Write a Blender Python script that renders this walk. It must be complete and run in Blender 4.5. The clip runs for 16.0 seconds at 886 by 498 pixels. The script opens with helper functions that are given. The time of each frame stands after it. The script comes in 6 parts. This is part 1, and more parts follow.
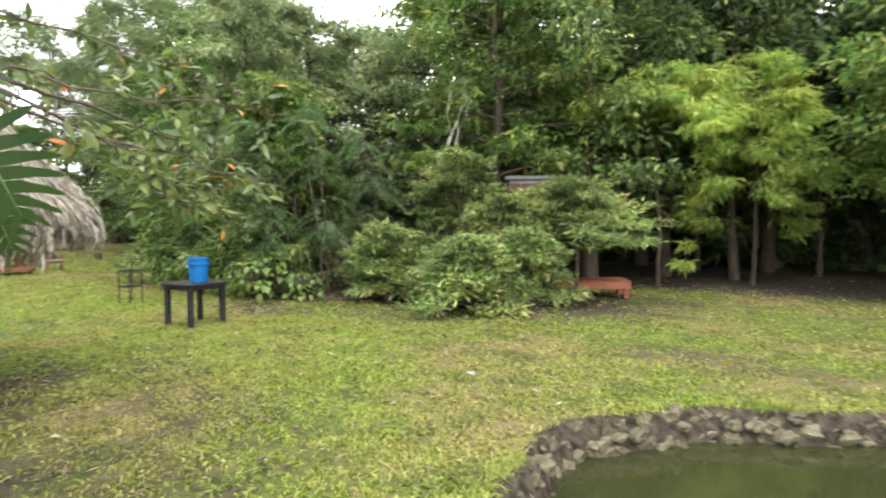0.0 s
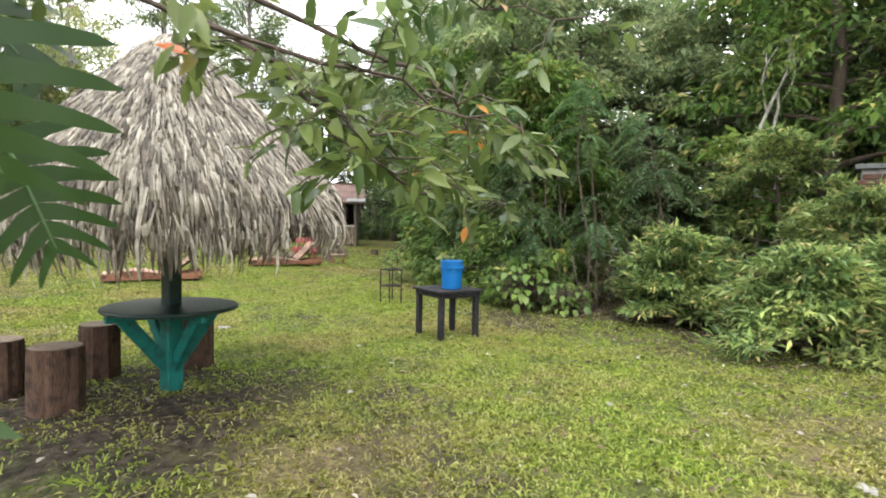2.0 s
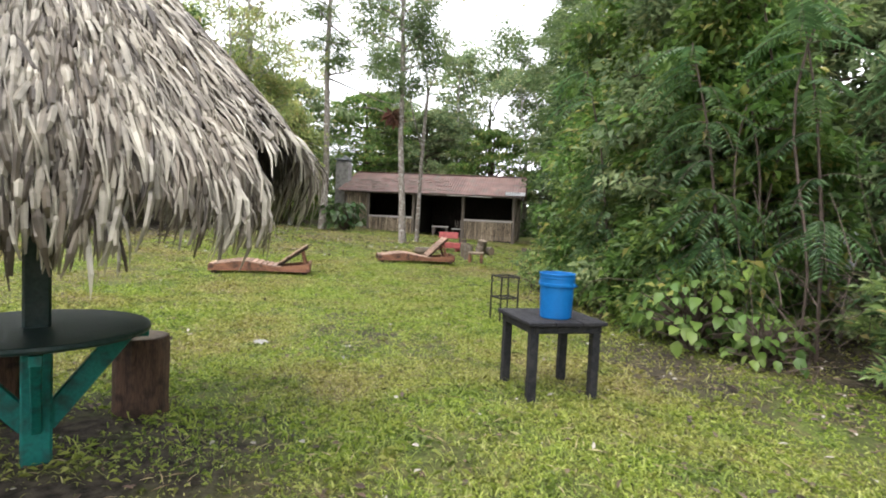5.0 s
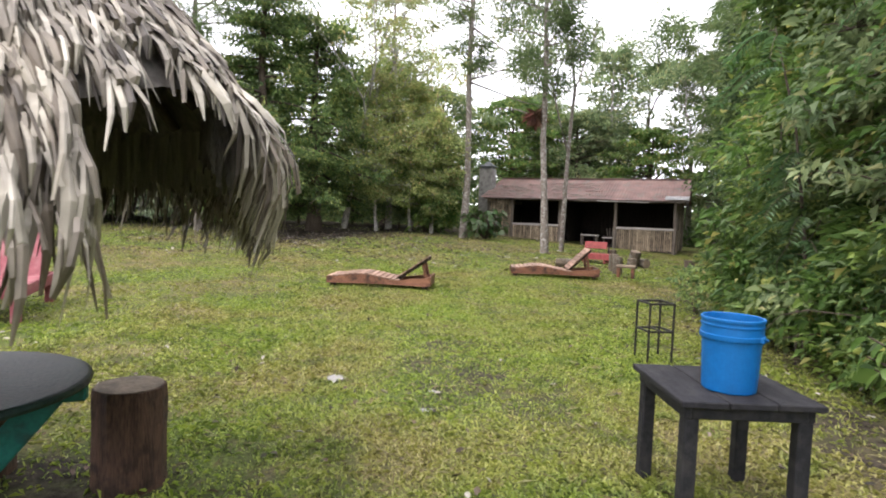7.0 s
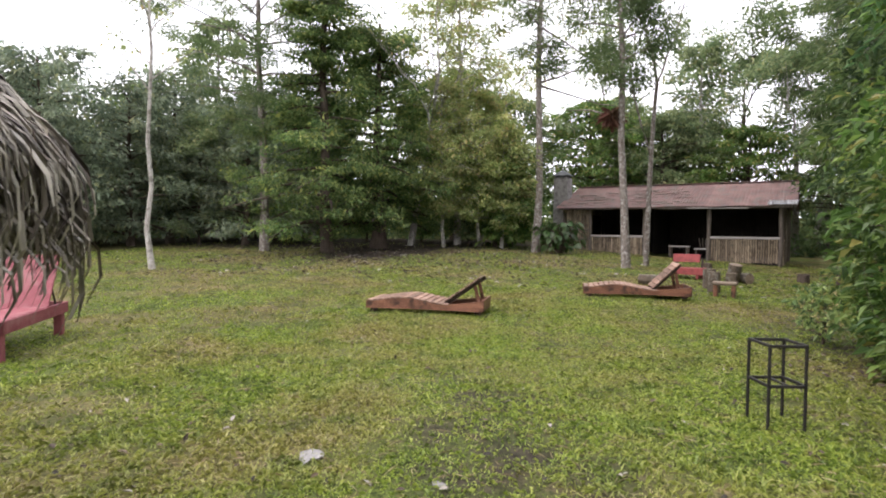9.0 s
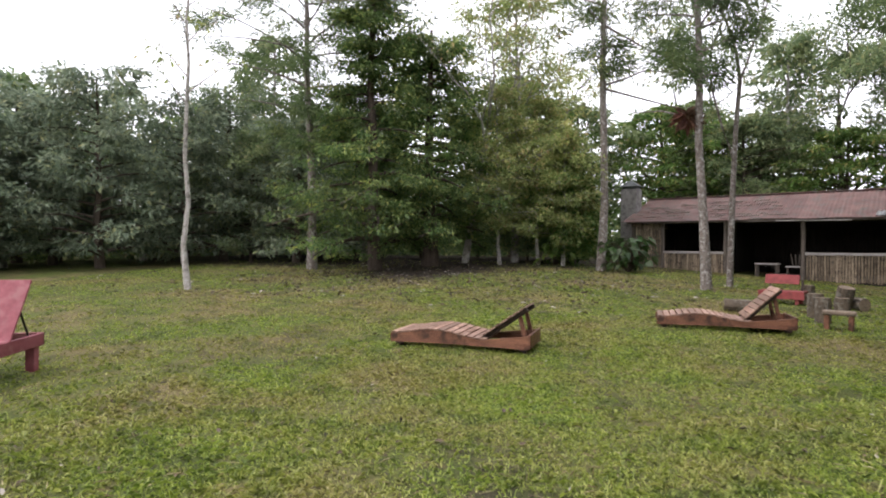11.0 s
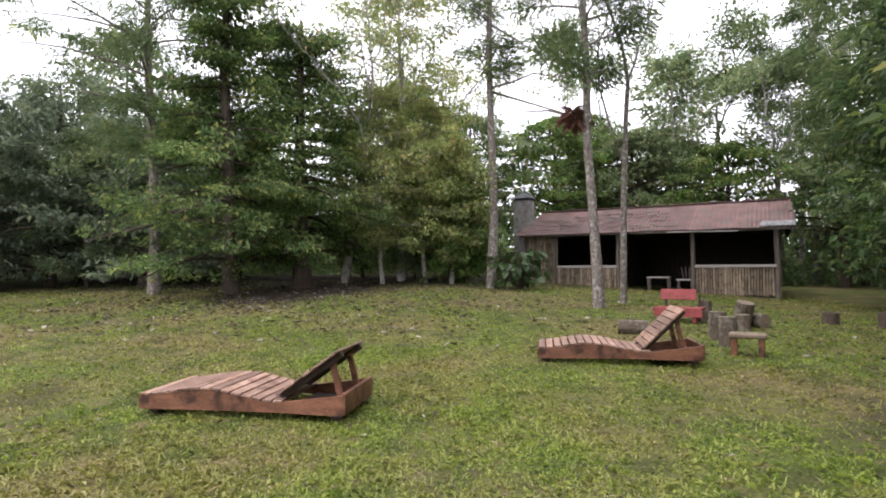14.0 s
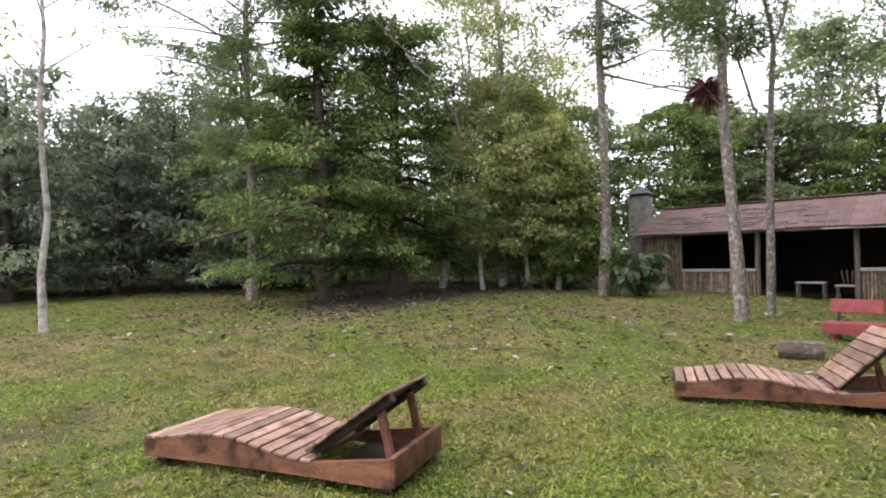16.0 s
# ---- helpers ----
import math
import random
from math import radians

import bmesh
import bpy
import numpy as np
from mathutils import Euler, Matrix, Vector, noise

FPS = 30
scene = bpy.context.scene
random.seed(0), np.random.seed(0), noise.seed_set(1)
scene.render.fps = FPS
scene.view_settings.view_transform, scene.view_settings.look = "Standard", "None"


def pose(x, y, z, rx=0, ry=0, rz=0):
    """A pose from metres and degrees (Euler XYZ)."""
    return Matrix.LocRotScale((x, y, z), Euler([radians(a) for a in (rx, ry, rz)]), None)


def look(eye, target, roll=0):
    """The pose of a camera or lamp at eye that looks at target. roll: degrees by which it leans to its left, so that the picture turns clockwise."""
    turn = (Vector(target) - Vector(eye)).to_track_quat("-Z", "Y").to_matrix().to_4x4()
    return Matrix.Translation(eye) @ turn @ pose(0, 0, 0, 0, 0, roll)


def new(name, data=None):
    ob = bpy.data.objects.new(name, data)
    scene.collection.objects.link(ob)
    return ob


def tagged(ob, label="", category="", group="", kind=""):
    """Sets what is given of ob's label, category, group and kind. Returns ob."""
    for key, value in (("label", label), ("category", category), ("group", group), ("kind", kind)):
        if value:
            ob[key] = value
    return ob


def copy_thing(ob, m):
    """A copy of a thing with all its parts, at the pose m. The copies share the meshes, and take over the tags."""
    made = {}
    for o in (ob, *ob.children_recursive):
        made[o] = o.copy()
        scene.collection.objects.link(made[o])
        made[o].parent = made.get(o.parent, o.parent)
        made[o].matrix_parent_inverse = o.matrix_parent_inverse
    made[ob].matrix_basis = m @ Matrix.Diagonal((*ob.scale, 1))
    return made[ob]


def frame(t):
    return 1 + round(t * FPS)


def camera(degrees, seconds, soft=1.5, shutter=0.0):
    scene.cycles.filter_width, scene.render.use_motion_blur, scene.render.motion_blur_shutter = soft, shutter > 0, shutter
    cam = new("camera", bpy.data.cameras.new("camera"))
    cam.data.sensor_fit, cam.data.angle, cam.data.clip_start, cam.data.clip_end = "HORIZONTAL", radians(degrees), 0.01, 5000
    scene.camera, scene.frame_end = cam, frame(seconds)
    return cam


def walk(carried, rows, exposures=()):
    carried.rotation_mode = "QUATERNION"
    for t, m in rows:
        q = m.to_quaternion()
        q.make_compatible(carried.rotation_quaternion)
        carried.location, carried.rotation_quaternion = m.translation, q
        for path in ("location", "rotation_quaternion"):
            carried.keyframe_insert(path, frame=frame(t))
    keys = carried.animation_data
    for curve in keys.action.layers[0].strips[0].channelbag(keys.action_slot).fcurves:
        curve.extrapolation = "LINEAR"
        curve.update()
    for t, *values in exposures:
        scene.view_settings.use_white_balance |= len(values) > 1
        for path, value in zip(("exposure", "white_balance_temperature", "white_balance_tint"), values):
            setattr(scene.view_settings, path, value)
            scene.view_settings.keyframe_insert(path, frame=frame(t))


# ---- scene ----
cam = camera(76.6, 16.0, soft=1.9, shutter=0.2)
PATH = [
    (0, (-0.294, 1.212, 1.372), (-1.409, 2.869, 1.278), -0.1),
    (0.5, (-0.615, 1.407, 1.345), (-2.095, 2.749, 1.246), 0.8),
    (1, (-0.932, 1.640, 1.368), (-2.561, 2.796, 1.265), 1.2),
    (1.5, (-1.236, 1.920, 1.376), (-2.915, 3.003, 1.283), 1.1),
    (2, (-1.566, 2.170, 1.337), (-3.289, 3.181, 1.248), 1.1),
    (2.5, (-1.820, 2.508, 1.330), (-3.558, 3.493, 1.243), 1.3),
    (3, (-2.058, 2.835, 1.326), (-3.822, 3.773, 1.239), 1.5),
    (3.5, (-2.331, 3.193, 1.305), (-4.132, 4.057, 1.209), 1.7),
    (4, (-2.643, 3.495, 1.290), (-4.495, 4.242, 1.185), 1.7),
    (4.5, (-2.939, 3.710, 1.251), (-4.859, 4.261, 1.146), 2.2),
    (4.7, (-3.105, 3.769, 1.270), (-5.038, 4.272, 1.159), 2.4),
    (6.8, (-4.435, 4.359, 1.312), (-6.431, 4.293, 1.203), 2.5),
    (7, (-4.577, 4.389, 1.304), (-6.571, 4.282, 1.192), 2.2),
    (7.5, (-4.969, 4.436, 1.306), (-6.956, 4.242, 1.187), 1.9),
    (8, (-5.298, 4.603, 1.322), (-7.278, 4.348, 1.208), 1.3),
    (8.5, (-5.581, 4.674, 1.313), (-7.552, 4.345, 1.218), 1.1),
    (8.7, (-5.719, 4.685, 1.297), (-7.684, 4.327, 1.215), 0.9),
    (10.8, (-7.263, 4.758, 1.331), (-9.176, 4.173, 1.313), 0.4),
    (11, (-7.376, 4.739, 1.340), (-9.278, 4.121, 1.328), 0.4),
    (11.5, (-7.743, 4.604, 1.316), (-9.626, 3.931, 1.314), 0.3),
    (12, (-8.215, 4.715, 1.273), (-10.138, 4.166, 1.296), -0.3),
    (12.5, (-8.597, 4.831, 1.299), (-10.567, 4.484, 1.330), -0.4),
    (13, (-9.042, 4.939, 1.261), (-11.028, 4.706, 1.301), -0.2),
    (13.5, (-9.381, 5.042, 1.251), (-11.365, 4.793, 1.302), -0.2),
    (14, (-9.686, 5.103, 1.297), (-11.663, 4.803, 1.350), -0.5),
    (14.5, (-10.077, 5.067, 1.269), (-12.041, 4.693, 1.321), -0.6),
    (15, (-10.440, 5.065, 1.291), (-12.393, 4.634, 1.344), -0.5),
    (15.5, (-10.767, 5.028, 1.309), (-12.702, 4.525, 1.364), -0.7),
    (16, (-11.102, 4.963, 1.303), (-12.986, 4.295, 1.373), -0.7),
]
SIZE = 1.13
walk(cam, [(t, look(SIZE * Vector(eye), SIZE * Vector(target), roll)) for t, eye, target, roll in PATH],
     exposures=[(0, 1.4, 6800, 13), (2, 1.22, 6650, 13), (4.5, 1.1, 6500, 14), (8, 0.9, 6530, 21), (11, 0.46, 6450, 22), (13, 0.56, 6400, 23), (16, 0.73, 6430, 23)])

# ---- world, sun, exposure ----
world = bpy.data.worlds.new("overcast_sky")
scene.world = world
world.use_nodes = True
wn, wl = world.node_tree.nodes, world.node_tree.links
sky = wn.new("ShaderNodeTexSky")
sky.sky_type = "NISHITA"
sky.sun_disc = False
sky.sun_elevation, sky.sun_rotation = radians(62), radians(139)
sky.air_density, sky.dust_density, sky.ozone_density = 1.0, 6.0, 1.0
grey = wn.new("ShaderNodeMix")
grey.data_type = "RGBA"
grey.inputs[0].default_value = 0.88
grey.inputs[7].default_value = (16.5, 17.2, 17.8, 1)
wl.new(sky.outputs[0], grey.inputs[6])
wl.new(grey.outputs[2], wn["Background"].inputs[0])
wn["Background"].inputs[1].default_value = 0.1
sun = new("sun", bpy.data.lights.new("sun", "SUN"))
sun.data.energy, sun.data.angle, sun.data.color = 1.3, radians(30), (1.0, 0.96, 0.9)
sun.matrix_world = look((14, -16, 40), (0, 0, 0))

# ---- materials ----
def nodes_of(name):
    m = bpy.data.materials.new(name)
    m.use_nodes = True
    return m, m.node_tree.nodes, m.node_tree.links, m.node_tree.nodes["Principled BSDF"]


def surface(name, low, high, scale=4.0, rough=0.8, bump=0.3, fine=60.0, stretch=(1, 1, 1), dirt=None, dirt_amount=0.5, spread=0.0, metal=0.0, spec=0.3):
    """A worn surface: two colours mixed by broad and fine noise, dirt spots, bump, and a shift per piece."""
    m, n, l, b = nodes_of(name)
    co = n.new("ShaderNodeTexCoord")
    mp = n.new("ShaderNodeMapping")
    mp.inputs["Scale"].default_value = stretch
    l.new(co.outputs["Object"], mp.inputs[0])
    broad, small = n.new("ShaderNodeTexNoise"), n.new("ShaderNodeTexNoise")
    broad.inputs["Scale"].default_value, broad.inputs["Detail"].default_value = scale, 5
    small.inputs["Scale"].default_value, small.inputs["Detail"].default_value = fine, 4
    for t in (broad, small):
        l.new(mp.outputs[0], t.inputs["Vector"])
    blend = n.new("ShaderNodeMath")
    blend.operation = "MULTIPLY_ADD"
    blend.inputs[1].default_value = 0.5
    l.new(small.outputs[0], blend.inputs[0])
    half = n.new("ShaderNodeMath")
    half.operation = "MULTIPLY"
    half.inputs[1].default_value = 0.5
    l.new(broad.outputs[0], half.inputs[0])
    l.new(half.outputs[0], blend.inputs[2])
    ramp = n.new("ShaderNodeValToRGB")
    ramp.color_ramp.elements[0].position, ramp.color_ramp.elements[1].position = 0.36, 0.64
    ramp.color_ramp.elements[0].color, ramp.color_ramp.elements[1].color = (*low, 1), (*high, 1)
    l.new(blend.outputs[0], ramp.inputs[0])
    out = ramp.outputs[0]
    if dirt:
        spots = n.new("ShaderNodeTexNoise")
        spots.inputs["Scale"].default_value, spots.inputs["Detail"].default_value = scale * 2.3, 6
        l.new(co.outputs["Object"], spots.inputs["Vector"])
        edge = n.new("ShaderNodeMapRange")
        edge.inputs[1].default_value, edge.inputs[2].default_value, edge.inputs[4].default_value = 0.5, 0.66, dirt_amount
        l.new(spots.outputs[0], edge.inputs[0])
        mix = n.new("ShaderNodeMix")
        mix.data_type = "RGBA"
        mix.inputs[7].default_value = (*dirt, 1)
        l.new(edge.outputs[0], mix.inputs[0])
        l.new(out, mix.inputs[6])
        out = mix.outputs[2]
    if spread:
        hs = n.new("ShaderNodeHueSaturation")
        info = n.new("ShaderNodeObjectInfo")
        rng = n.new("ShaderNodeMapRange")
        rng.inputs[3].default_value, rng.inputs[4].default_value = 1 - spread, 1 + spread
        l.new(info.outputs["Random"], rng.inputs[0])
        l.new(rng.outputs[0], hs.inputs["Value"])
        l.new(out, hs.inputs["Color"])
        out = hs.outputs[0]
    l.new(out, b.inputs["Base Color"])
    b.inputs["Roughness"].default_value, b.inputs["Metallic"].default_value = rough, metal
    b.inputs["Specular IOR Level"].default_value = spec
    bp = n.new("ShaderNodeBump")
    bp.inputs["Strength"].default_value, bp.inputs["Distance"].default_value = bump, 0.01
    l.new(small.outputs[0], bp.inputs["Height"])
    l.new(bp.outputs[0], b.inputs["Normal"])
    return m


def foliage(name, dark, light, odd=None, odd_share=0.0, gloss=0.45, through_light=0.35):
    """Leaves: colour by leaf, light shining through them, a share of leaves in an odd colour."""
    m, n, l, b = nodes_of(name)
    geo = n.new("ShaderNodeNewGeometry")
    ramp = n.new("ShaderNodeValToRGB")
    e = ramp.color_ramp.elements
    e[0].color, e[1].color = (*dark, 1), (*light, 1)
    if odd:
        e[1].position = 1 - odd_share - 0.01
        k = e.new(1 - odd_share)
        k.color = (*odd, 1)
    l.new(geo.outputs["Random Per Island"], ramp.inputs[0])
    co = n.new("ShaderNodeTexCoord")
    big = n.new("ShaderNodeTexNoise")
    big.inputs["Scale"].default_value = 0.7
    l.new(co.outputs["Object"], big.inputs["Vector"])
    rng = n.new("ShaderNodeMapRange")
    rng.inputs[1].default_value, rng.inputs[2].default_value = 0.3, 0.7
    rng.inputs[3].default_value, rng.inputs[4].default_value = 0.6, 1.45
    l.new(big.outputs[0], rng.inputs[0])
    hs = n.new("ShaderNodeHueSaturation")
    l.new(rng.outputs[0], hs.inputs["Value"])
    tint = n.new("ShaderNodeTexNoise")
    tint.inputs["Scale"].default_value = 1.4
    l.new(co.outputs["Object"], tint.inputs["Vector"])
    hue = n.new("ShaderNodeMapRange")
    hue.inputs[1].default_value, hue.inputs[2].default_value, hue.inputs[3].default_value, hue.inputs[4].default_value = 0.42, 0.66, 0.505, 0.465
    l.new(tint.outputs[0], hue.inputs[0])
    l.new(hue.outputs[0], hs.inputs["Hue"])
    l.new(ramp.outputs[0], hs.inputs["Color"])
    l.new(hs.outputs[0], b.inputs["Base Color"])
    b.inputs["Roughness"].default_value = gloss
    b.inputs["Specular IOR Level"].default_value = 0.4
    tr = n.new("ShaderNodeBsdfTranslucent")
    l.new(hs.outputs[0], tr.inputs[0])
    mix = n.new("ShaderNodeMixShader")
    mix.inputs[0].default_value = through_light
    l.new(b.outputs[0], mix.inputs[1])
    l.new(tr.outputs[0], mix.inputs[2])
    l.new(mix.outputs[0], n["Material Output"].inputs[0])
    return m


M_TABLE = surface("charcoal_paint", (0.010, 0.010, 0.012), (0.030, 0.030, 0.033), 6, 0.7, 0.3, 90, (1, 6, 6), (0.07, 0.066, 0.06), 0.25, spec=0.15)
M_BUCKET = surface("blue_plastic", (0.001, 0.10, 0.31), (0.001, 0.125, 0.37), 5, 0.45, 0.05, 80, dirt=(0.004, 0.07, 0.2), dirt_amount=0.3, spec=0.3)
M_GREEN = surface("green_paint", (0.004, 0.10, 0.085), (0.008, 0.17, 0.14), 5, 0.5, 0.3, 60, dirt=(0.02, 0.03, 0.025), dirt_amount=0.6)
M_GREENDK = surface("dark_green_paint", (0.008, 0.022, 0.02), (0.02, 0.045, 0.04), 5, 0.4, 0.3, 60, dirt=(0.06, 0.06, 0.055), dirt_amount=0.3)
M_STUMP = surface("stump_bark", (0.035, 0.02, 0.014), (0.13, 0.075, 0.05), 5, 0.85, 0.9, 30, (5, 5, 0.6), (0.015, 0.011, 0.009), 0.7)
M_STUMPTOP = surface("sawn_end", (0.13, 0.10, 0.07), (0.25, 0.195, 0.14), 6, 0.8, 0.5, 50, dirt=(0.07, 0.06, 0.045), dirt_amount=0.6)
M_GREYLOG = surface("grey_log", (0.032, 0.025, 0.018), (0.155, 0.122, 0.086), 5, 0.9, 1.0, 30, (4, 4, 0.6), (0.30, 0.30, 0.25), 0.35)
M_LWOOD = surface("varnished_wood", (0.085, 0.036, 0.022), (0.28, 0.128, 0.074), 3, 0.45, 0.35, 40, (6, 1, 6), (0.035, 0.018, 0.012), 0.9, 0.15)
M_SLAT = surface("lounger_slat", (0.17, 0.095, 0.066), (0.40, 0.27, 0.205), 4, 0.45, 0.35, 45, (1, 7, 5), (0.11, 0.05, 0.03), 0.75, 0.35)
# Dark wood; also paints the shade inside the lounger frame.
M_DARKWOOD = surface("dark_wood_and_shade", (0.02, 0.014, 0.011), (0.06, 0.04, 0.028), 5, 0.6, 0.4, 50)
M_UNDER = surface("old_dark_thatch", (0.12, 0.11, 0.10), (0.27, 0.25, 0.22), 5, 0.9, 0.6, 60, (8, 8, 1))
M_PINK = surface("faded_red_paint", (0.19, 0.045, 0.055), (0.30, 0.095, 0.105), 3, 0.65, 0.3, 40, (1, 5, 5), (0.36, 0.20, 0.19), 0.45)
M_RED = surface("red_paint", (0.19, 0.034, 0.034), (0.29, 0.065, 0.06), 3, 0.6, 0.3, 40, dirt=(0.10, 0.035, 0.025), dirt_amount=0.5)
M_REDWOOD = surface("red_stained_wood", (0.20, 0.06, 0.035), (0.36, 0.14, 0.08), 3, 0.6, 0.3, 40, (1, 5, 5), spread=0.2)
M_IRON = surface("black_iron", (0.008, 0.008, 0.008), (0.03, 0.026, 0.022), 9, 0.6, 0.3, 70)
M_BARKPINE = surface("pine_bark", (0.07, 0.055, 0.045), (0.27, 0.235, 0.20), 5, 0.95, 1.0, 22, (4, 4, 1.2), (0.5, 0.5, 0.46), 0.55)
M_BARKDARK = surface("dark_bark", (0.035, 0.026, 0.02), (0.11, 0.085, 0.065), 4, 0.95, 0.9, 25, (4, 4, 0.8))
M_BARKPALE = surface("pale_bark", (0.22, 0.20, 0.17), (0.48, 0.46, 0.42), 3, 0.9, 0.6, 25, (3, 3, 0.8), (0.08, 0.08, 0.06), 0.7)
M_TWIG = surface("twig", (0.05, 0.035, 0.028), (0.13, 0.10, 0.08), 9, 0.85, 0.4, 60)
M_WALLWOOD = surface("weathered_offcuts", (0.13, 0.098, 0.07), (0.40, 0.32, 0.225), 4, 0.9, 0.7, 30, (6, 6, 0.7), (0.06, 0.048, 0.038), 0.6, 0.4)
M_POST = surface("grey_post", (0.08, 0.065, 0.055), (0.2, 0.17, 0.14), 4, 0.9, 0.6, 35, (5, 5, 0.7))
M_RAIL = surface("pale_rail", (0.28, 0.26, 0.24), (0.46, 0.43, 0.40), 4, 0.8, 0.4, 35, (0.6, 5, 5))
M_ROOFRED = surface("rusty_red_roofing", (0.10, 0.058, 0.05), (0.215, 0.13, 0.112), 1.6, 0.7, 0.6, 30, dirt=(0.115, 0.10, 0.085), dirt_amount=0.95, spread=0.15)
M_ROOFGREY = surface("grey_sheet_end", (0.42, 0.44, 0.45), (0.62, 0.64, 0.64), 3, 0.5, 0.2, 30, dirt=(0.22, 0.17, 0.14), dirt_amount=0.5)
M_CONC = surface("chimney_cement", (0.18, 0.175, 0.165), (0.34, 0.33, 0.31), 3, 0.9, 0.5, 30, dirt=(0.10, 0.10, 0.09), dirt_amount=0.6)
M_CAP = surface("chimney_cap", (0.06, 0.07, 0.068), (0.12, 0.13, 0.125), 5, 0.7, 0.3, 40)
# Near-black boards: the shade inside the cabin is put into this colour.
M_INSIDE = surface("shade_dark_boards", (0.012, 0.010, 0.009), (0.045, 0.036, 0.03), 4, 0.9, 0.5, 30, (5, 5, 0.7))
M_THATCH = None
M_STONE = surface("pond_stone", (0.032, 0.028, 0.018), (0.155, 0.135, 0.095), 9, 0.9, 1.0, 45, dirt=(0.08, 0.09, 0.035), dirt_amount=0.85, spread=0.35)
M_BRICK = surface("old_brick", (0.07, 0.034, 0.025), (0.145, 0.072, 0.052), 6, 0.9, 0.5, 40, dirt=(0.06, 0.055, 0.045), dirt_amount=0.6, spread=0.25)
M_WHITE = surface("dull_white_sheet", (0.34, 0.36, 0.38), (0.5, 0.52, 0.54), 2, 0.6, 0.2, 20, dirt=(0.2, 0.2, 0.18), dirt_amount=0.5)

M_RIB = surface("pale_rib", (0.10, 0.19, 0.08), (0.17, 0.27, 0.13), 20, 0.5, 0.1)
F_MID = foliage("mid_green_leaves", (0.045, 0.10, 0.02), (0.16, 0.28, 0.065), (0.30, 0.31, 0.09), 0.08, 0.42, 0.48)
F_DARK = foliage("dark_green_leaves", (0.055, 0.11, 0.036), (0.19, 0.295, 0.092), (0.32, 0.38, 0.11), 0.1, 0.45, 0.5)
# Darker green; on the woods' trees it paints in deep shade.
F_DEEP = foliage("deep_green_and_shade_leaves", (0.03, 0.068, 0.026), (0.125, 0.205, 0.07), (0.24, 0.33, 0.08), 0.07, 0.45, 0.4)
# Leaves paled and greyed: haze is put into their colour.
F_HAZE = foliage("haze_paled_leaves", (0.11, 0.165, 0.08), (0.25, 0.335, 0.155), (0.34, 0.36, 0.17), 0.08, 0.55, 0.5)
F_LAYER = foliage("layered_shrub_leaves", (0.05, 0.11, 0.04), (0.34, 0.455, 0.15), (0.5, 0.44, 0.19), 0.06, 0.35, 0.4)
F_BRIGHT = foliage("yellow_green_fronds", (0.17, 0.29, 0.05), (0.40, 0.53, 0.14), None, 0, 0.5, 0.5)
F_YELLOW = foliage("thin_yellowish_leaves", (0.17, 0.23, 0.075), (0.42, 0.50, 0.19), (0.44, 0.38, 0.16), 0.12, 0.5, 0.5)
F_PINE = foliage("pine_needles", (0.075, 0.125, 0.05), (0.20, 0.28, 0.11), None, 0, 0.6, 0.45)
# Greyer still: haze at the lawn's far edge is painted into these leaves.
F_MIST = foliage("haze_greyed_leaves", (0.13, 0.18, 0.122), (0.28, 0.35, 0.232), (0.30, 0.34, 0.18), 0.08, 0.6, 0.5)
F_FEATHER = foliage("feathery_leaflets", (0.04, 0.10, 0.035), (0.13, 0.24, 0.095), None, 0, 0.4, 0.4)
# Far leaves, greyed a little to hold some haze in the colour.
F_FAR = foliage("far_leaves", (0.07, 0.12, 0.05), (0.17, 0.25, 0.10), (0.24, 0.28, 0.11), 0.1, 0.6, 0.5)
F_BRANCH = foliage("leathery_leaves", (0.04, 0.08, 0.022), (0.15, 0.21, 0.065), (0.50, 0.22, 0.04), 0.012, 0.28, 0.45)
F_PHILO = foliage("split_leaf", (0.014, 0.04, 0.009), (0.045, 0.10, 0.024), None, 0, 0.4, 0.4)
F_LITTER = foliage("dry_leaves", (0.022, 0.018, 0.013), (0.14, 0.105, 0.065), (0.33, 0.31, 0.26), 0.12, 0.7, 0.1)
F_STRAW = foliage("dry_grass_blades", (0.16, 0.13, 0.06), (0.46, 0.42, 0.24), None, 0, 0.7, 0.3)
F_BROWN = foliage("brown_tuft", (0.07, 0.035, 0.02), (0.17, 0.09, 0.05), None, 0, 0.8, 0.1)


# ---- mesh helpers ----
def part(name, bm, material, parent=None, label="", smooth=False):
    """Links a bmesh as one mesh object, under a thing or a part."""
    me = bpy.data.meshes.new(name)
    bmesh.ops.recalc_face_normals(bm, faces=bm.faces)
    bm.to_mesh(me)
    bm.free()
    me.materials.append(material)
    if smooth:
        me.polygons.foreach_set("use_smooth", [True] * len(me.polygons))
    ob = new(name, me)
    if parent:
        ob.parent = parent
    if label:
        ob["label"] = label
    return ob


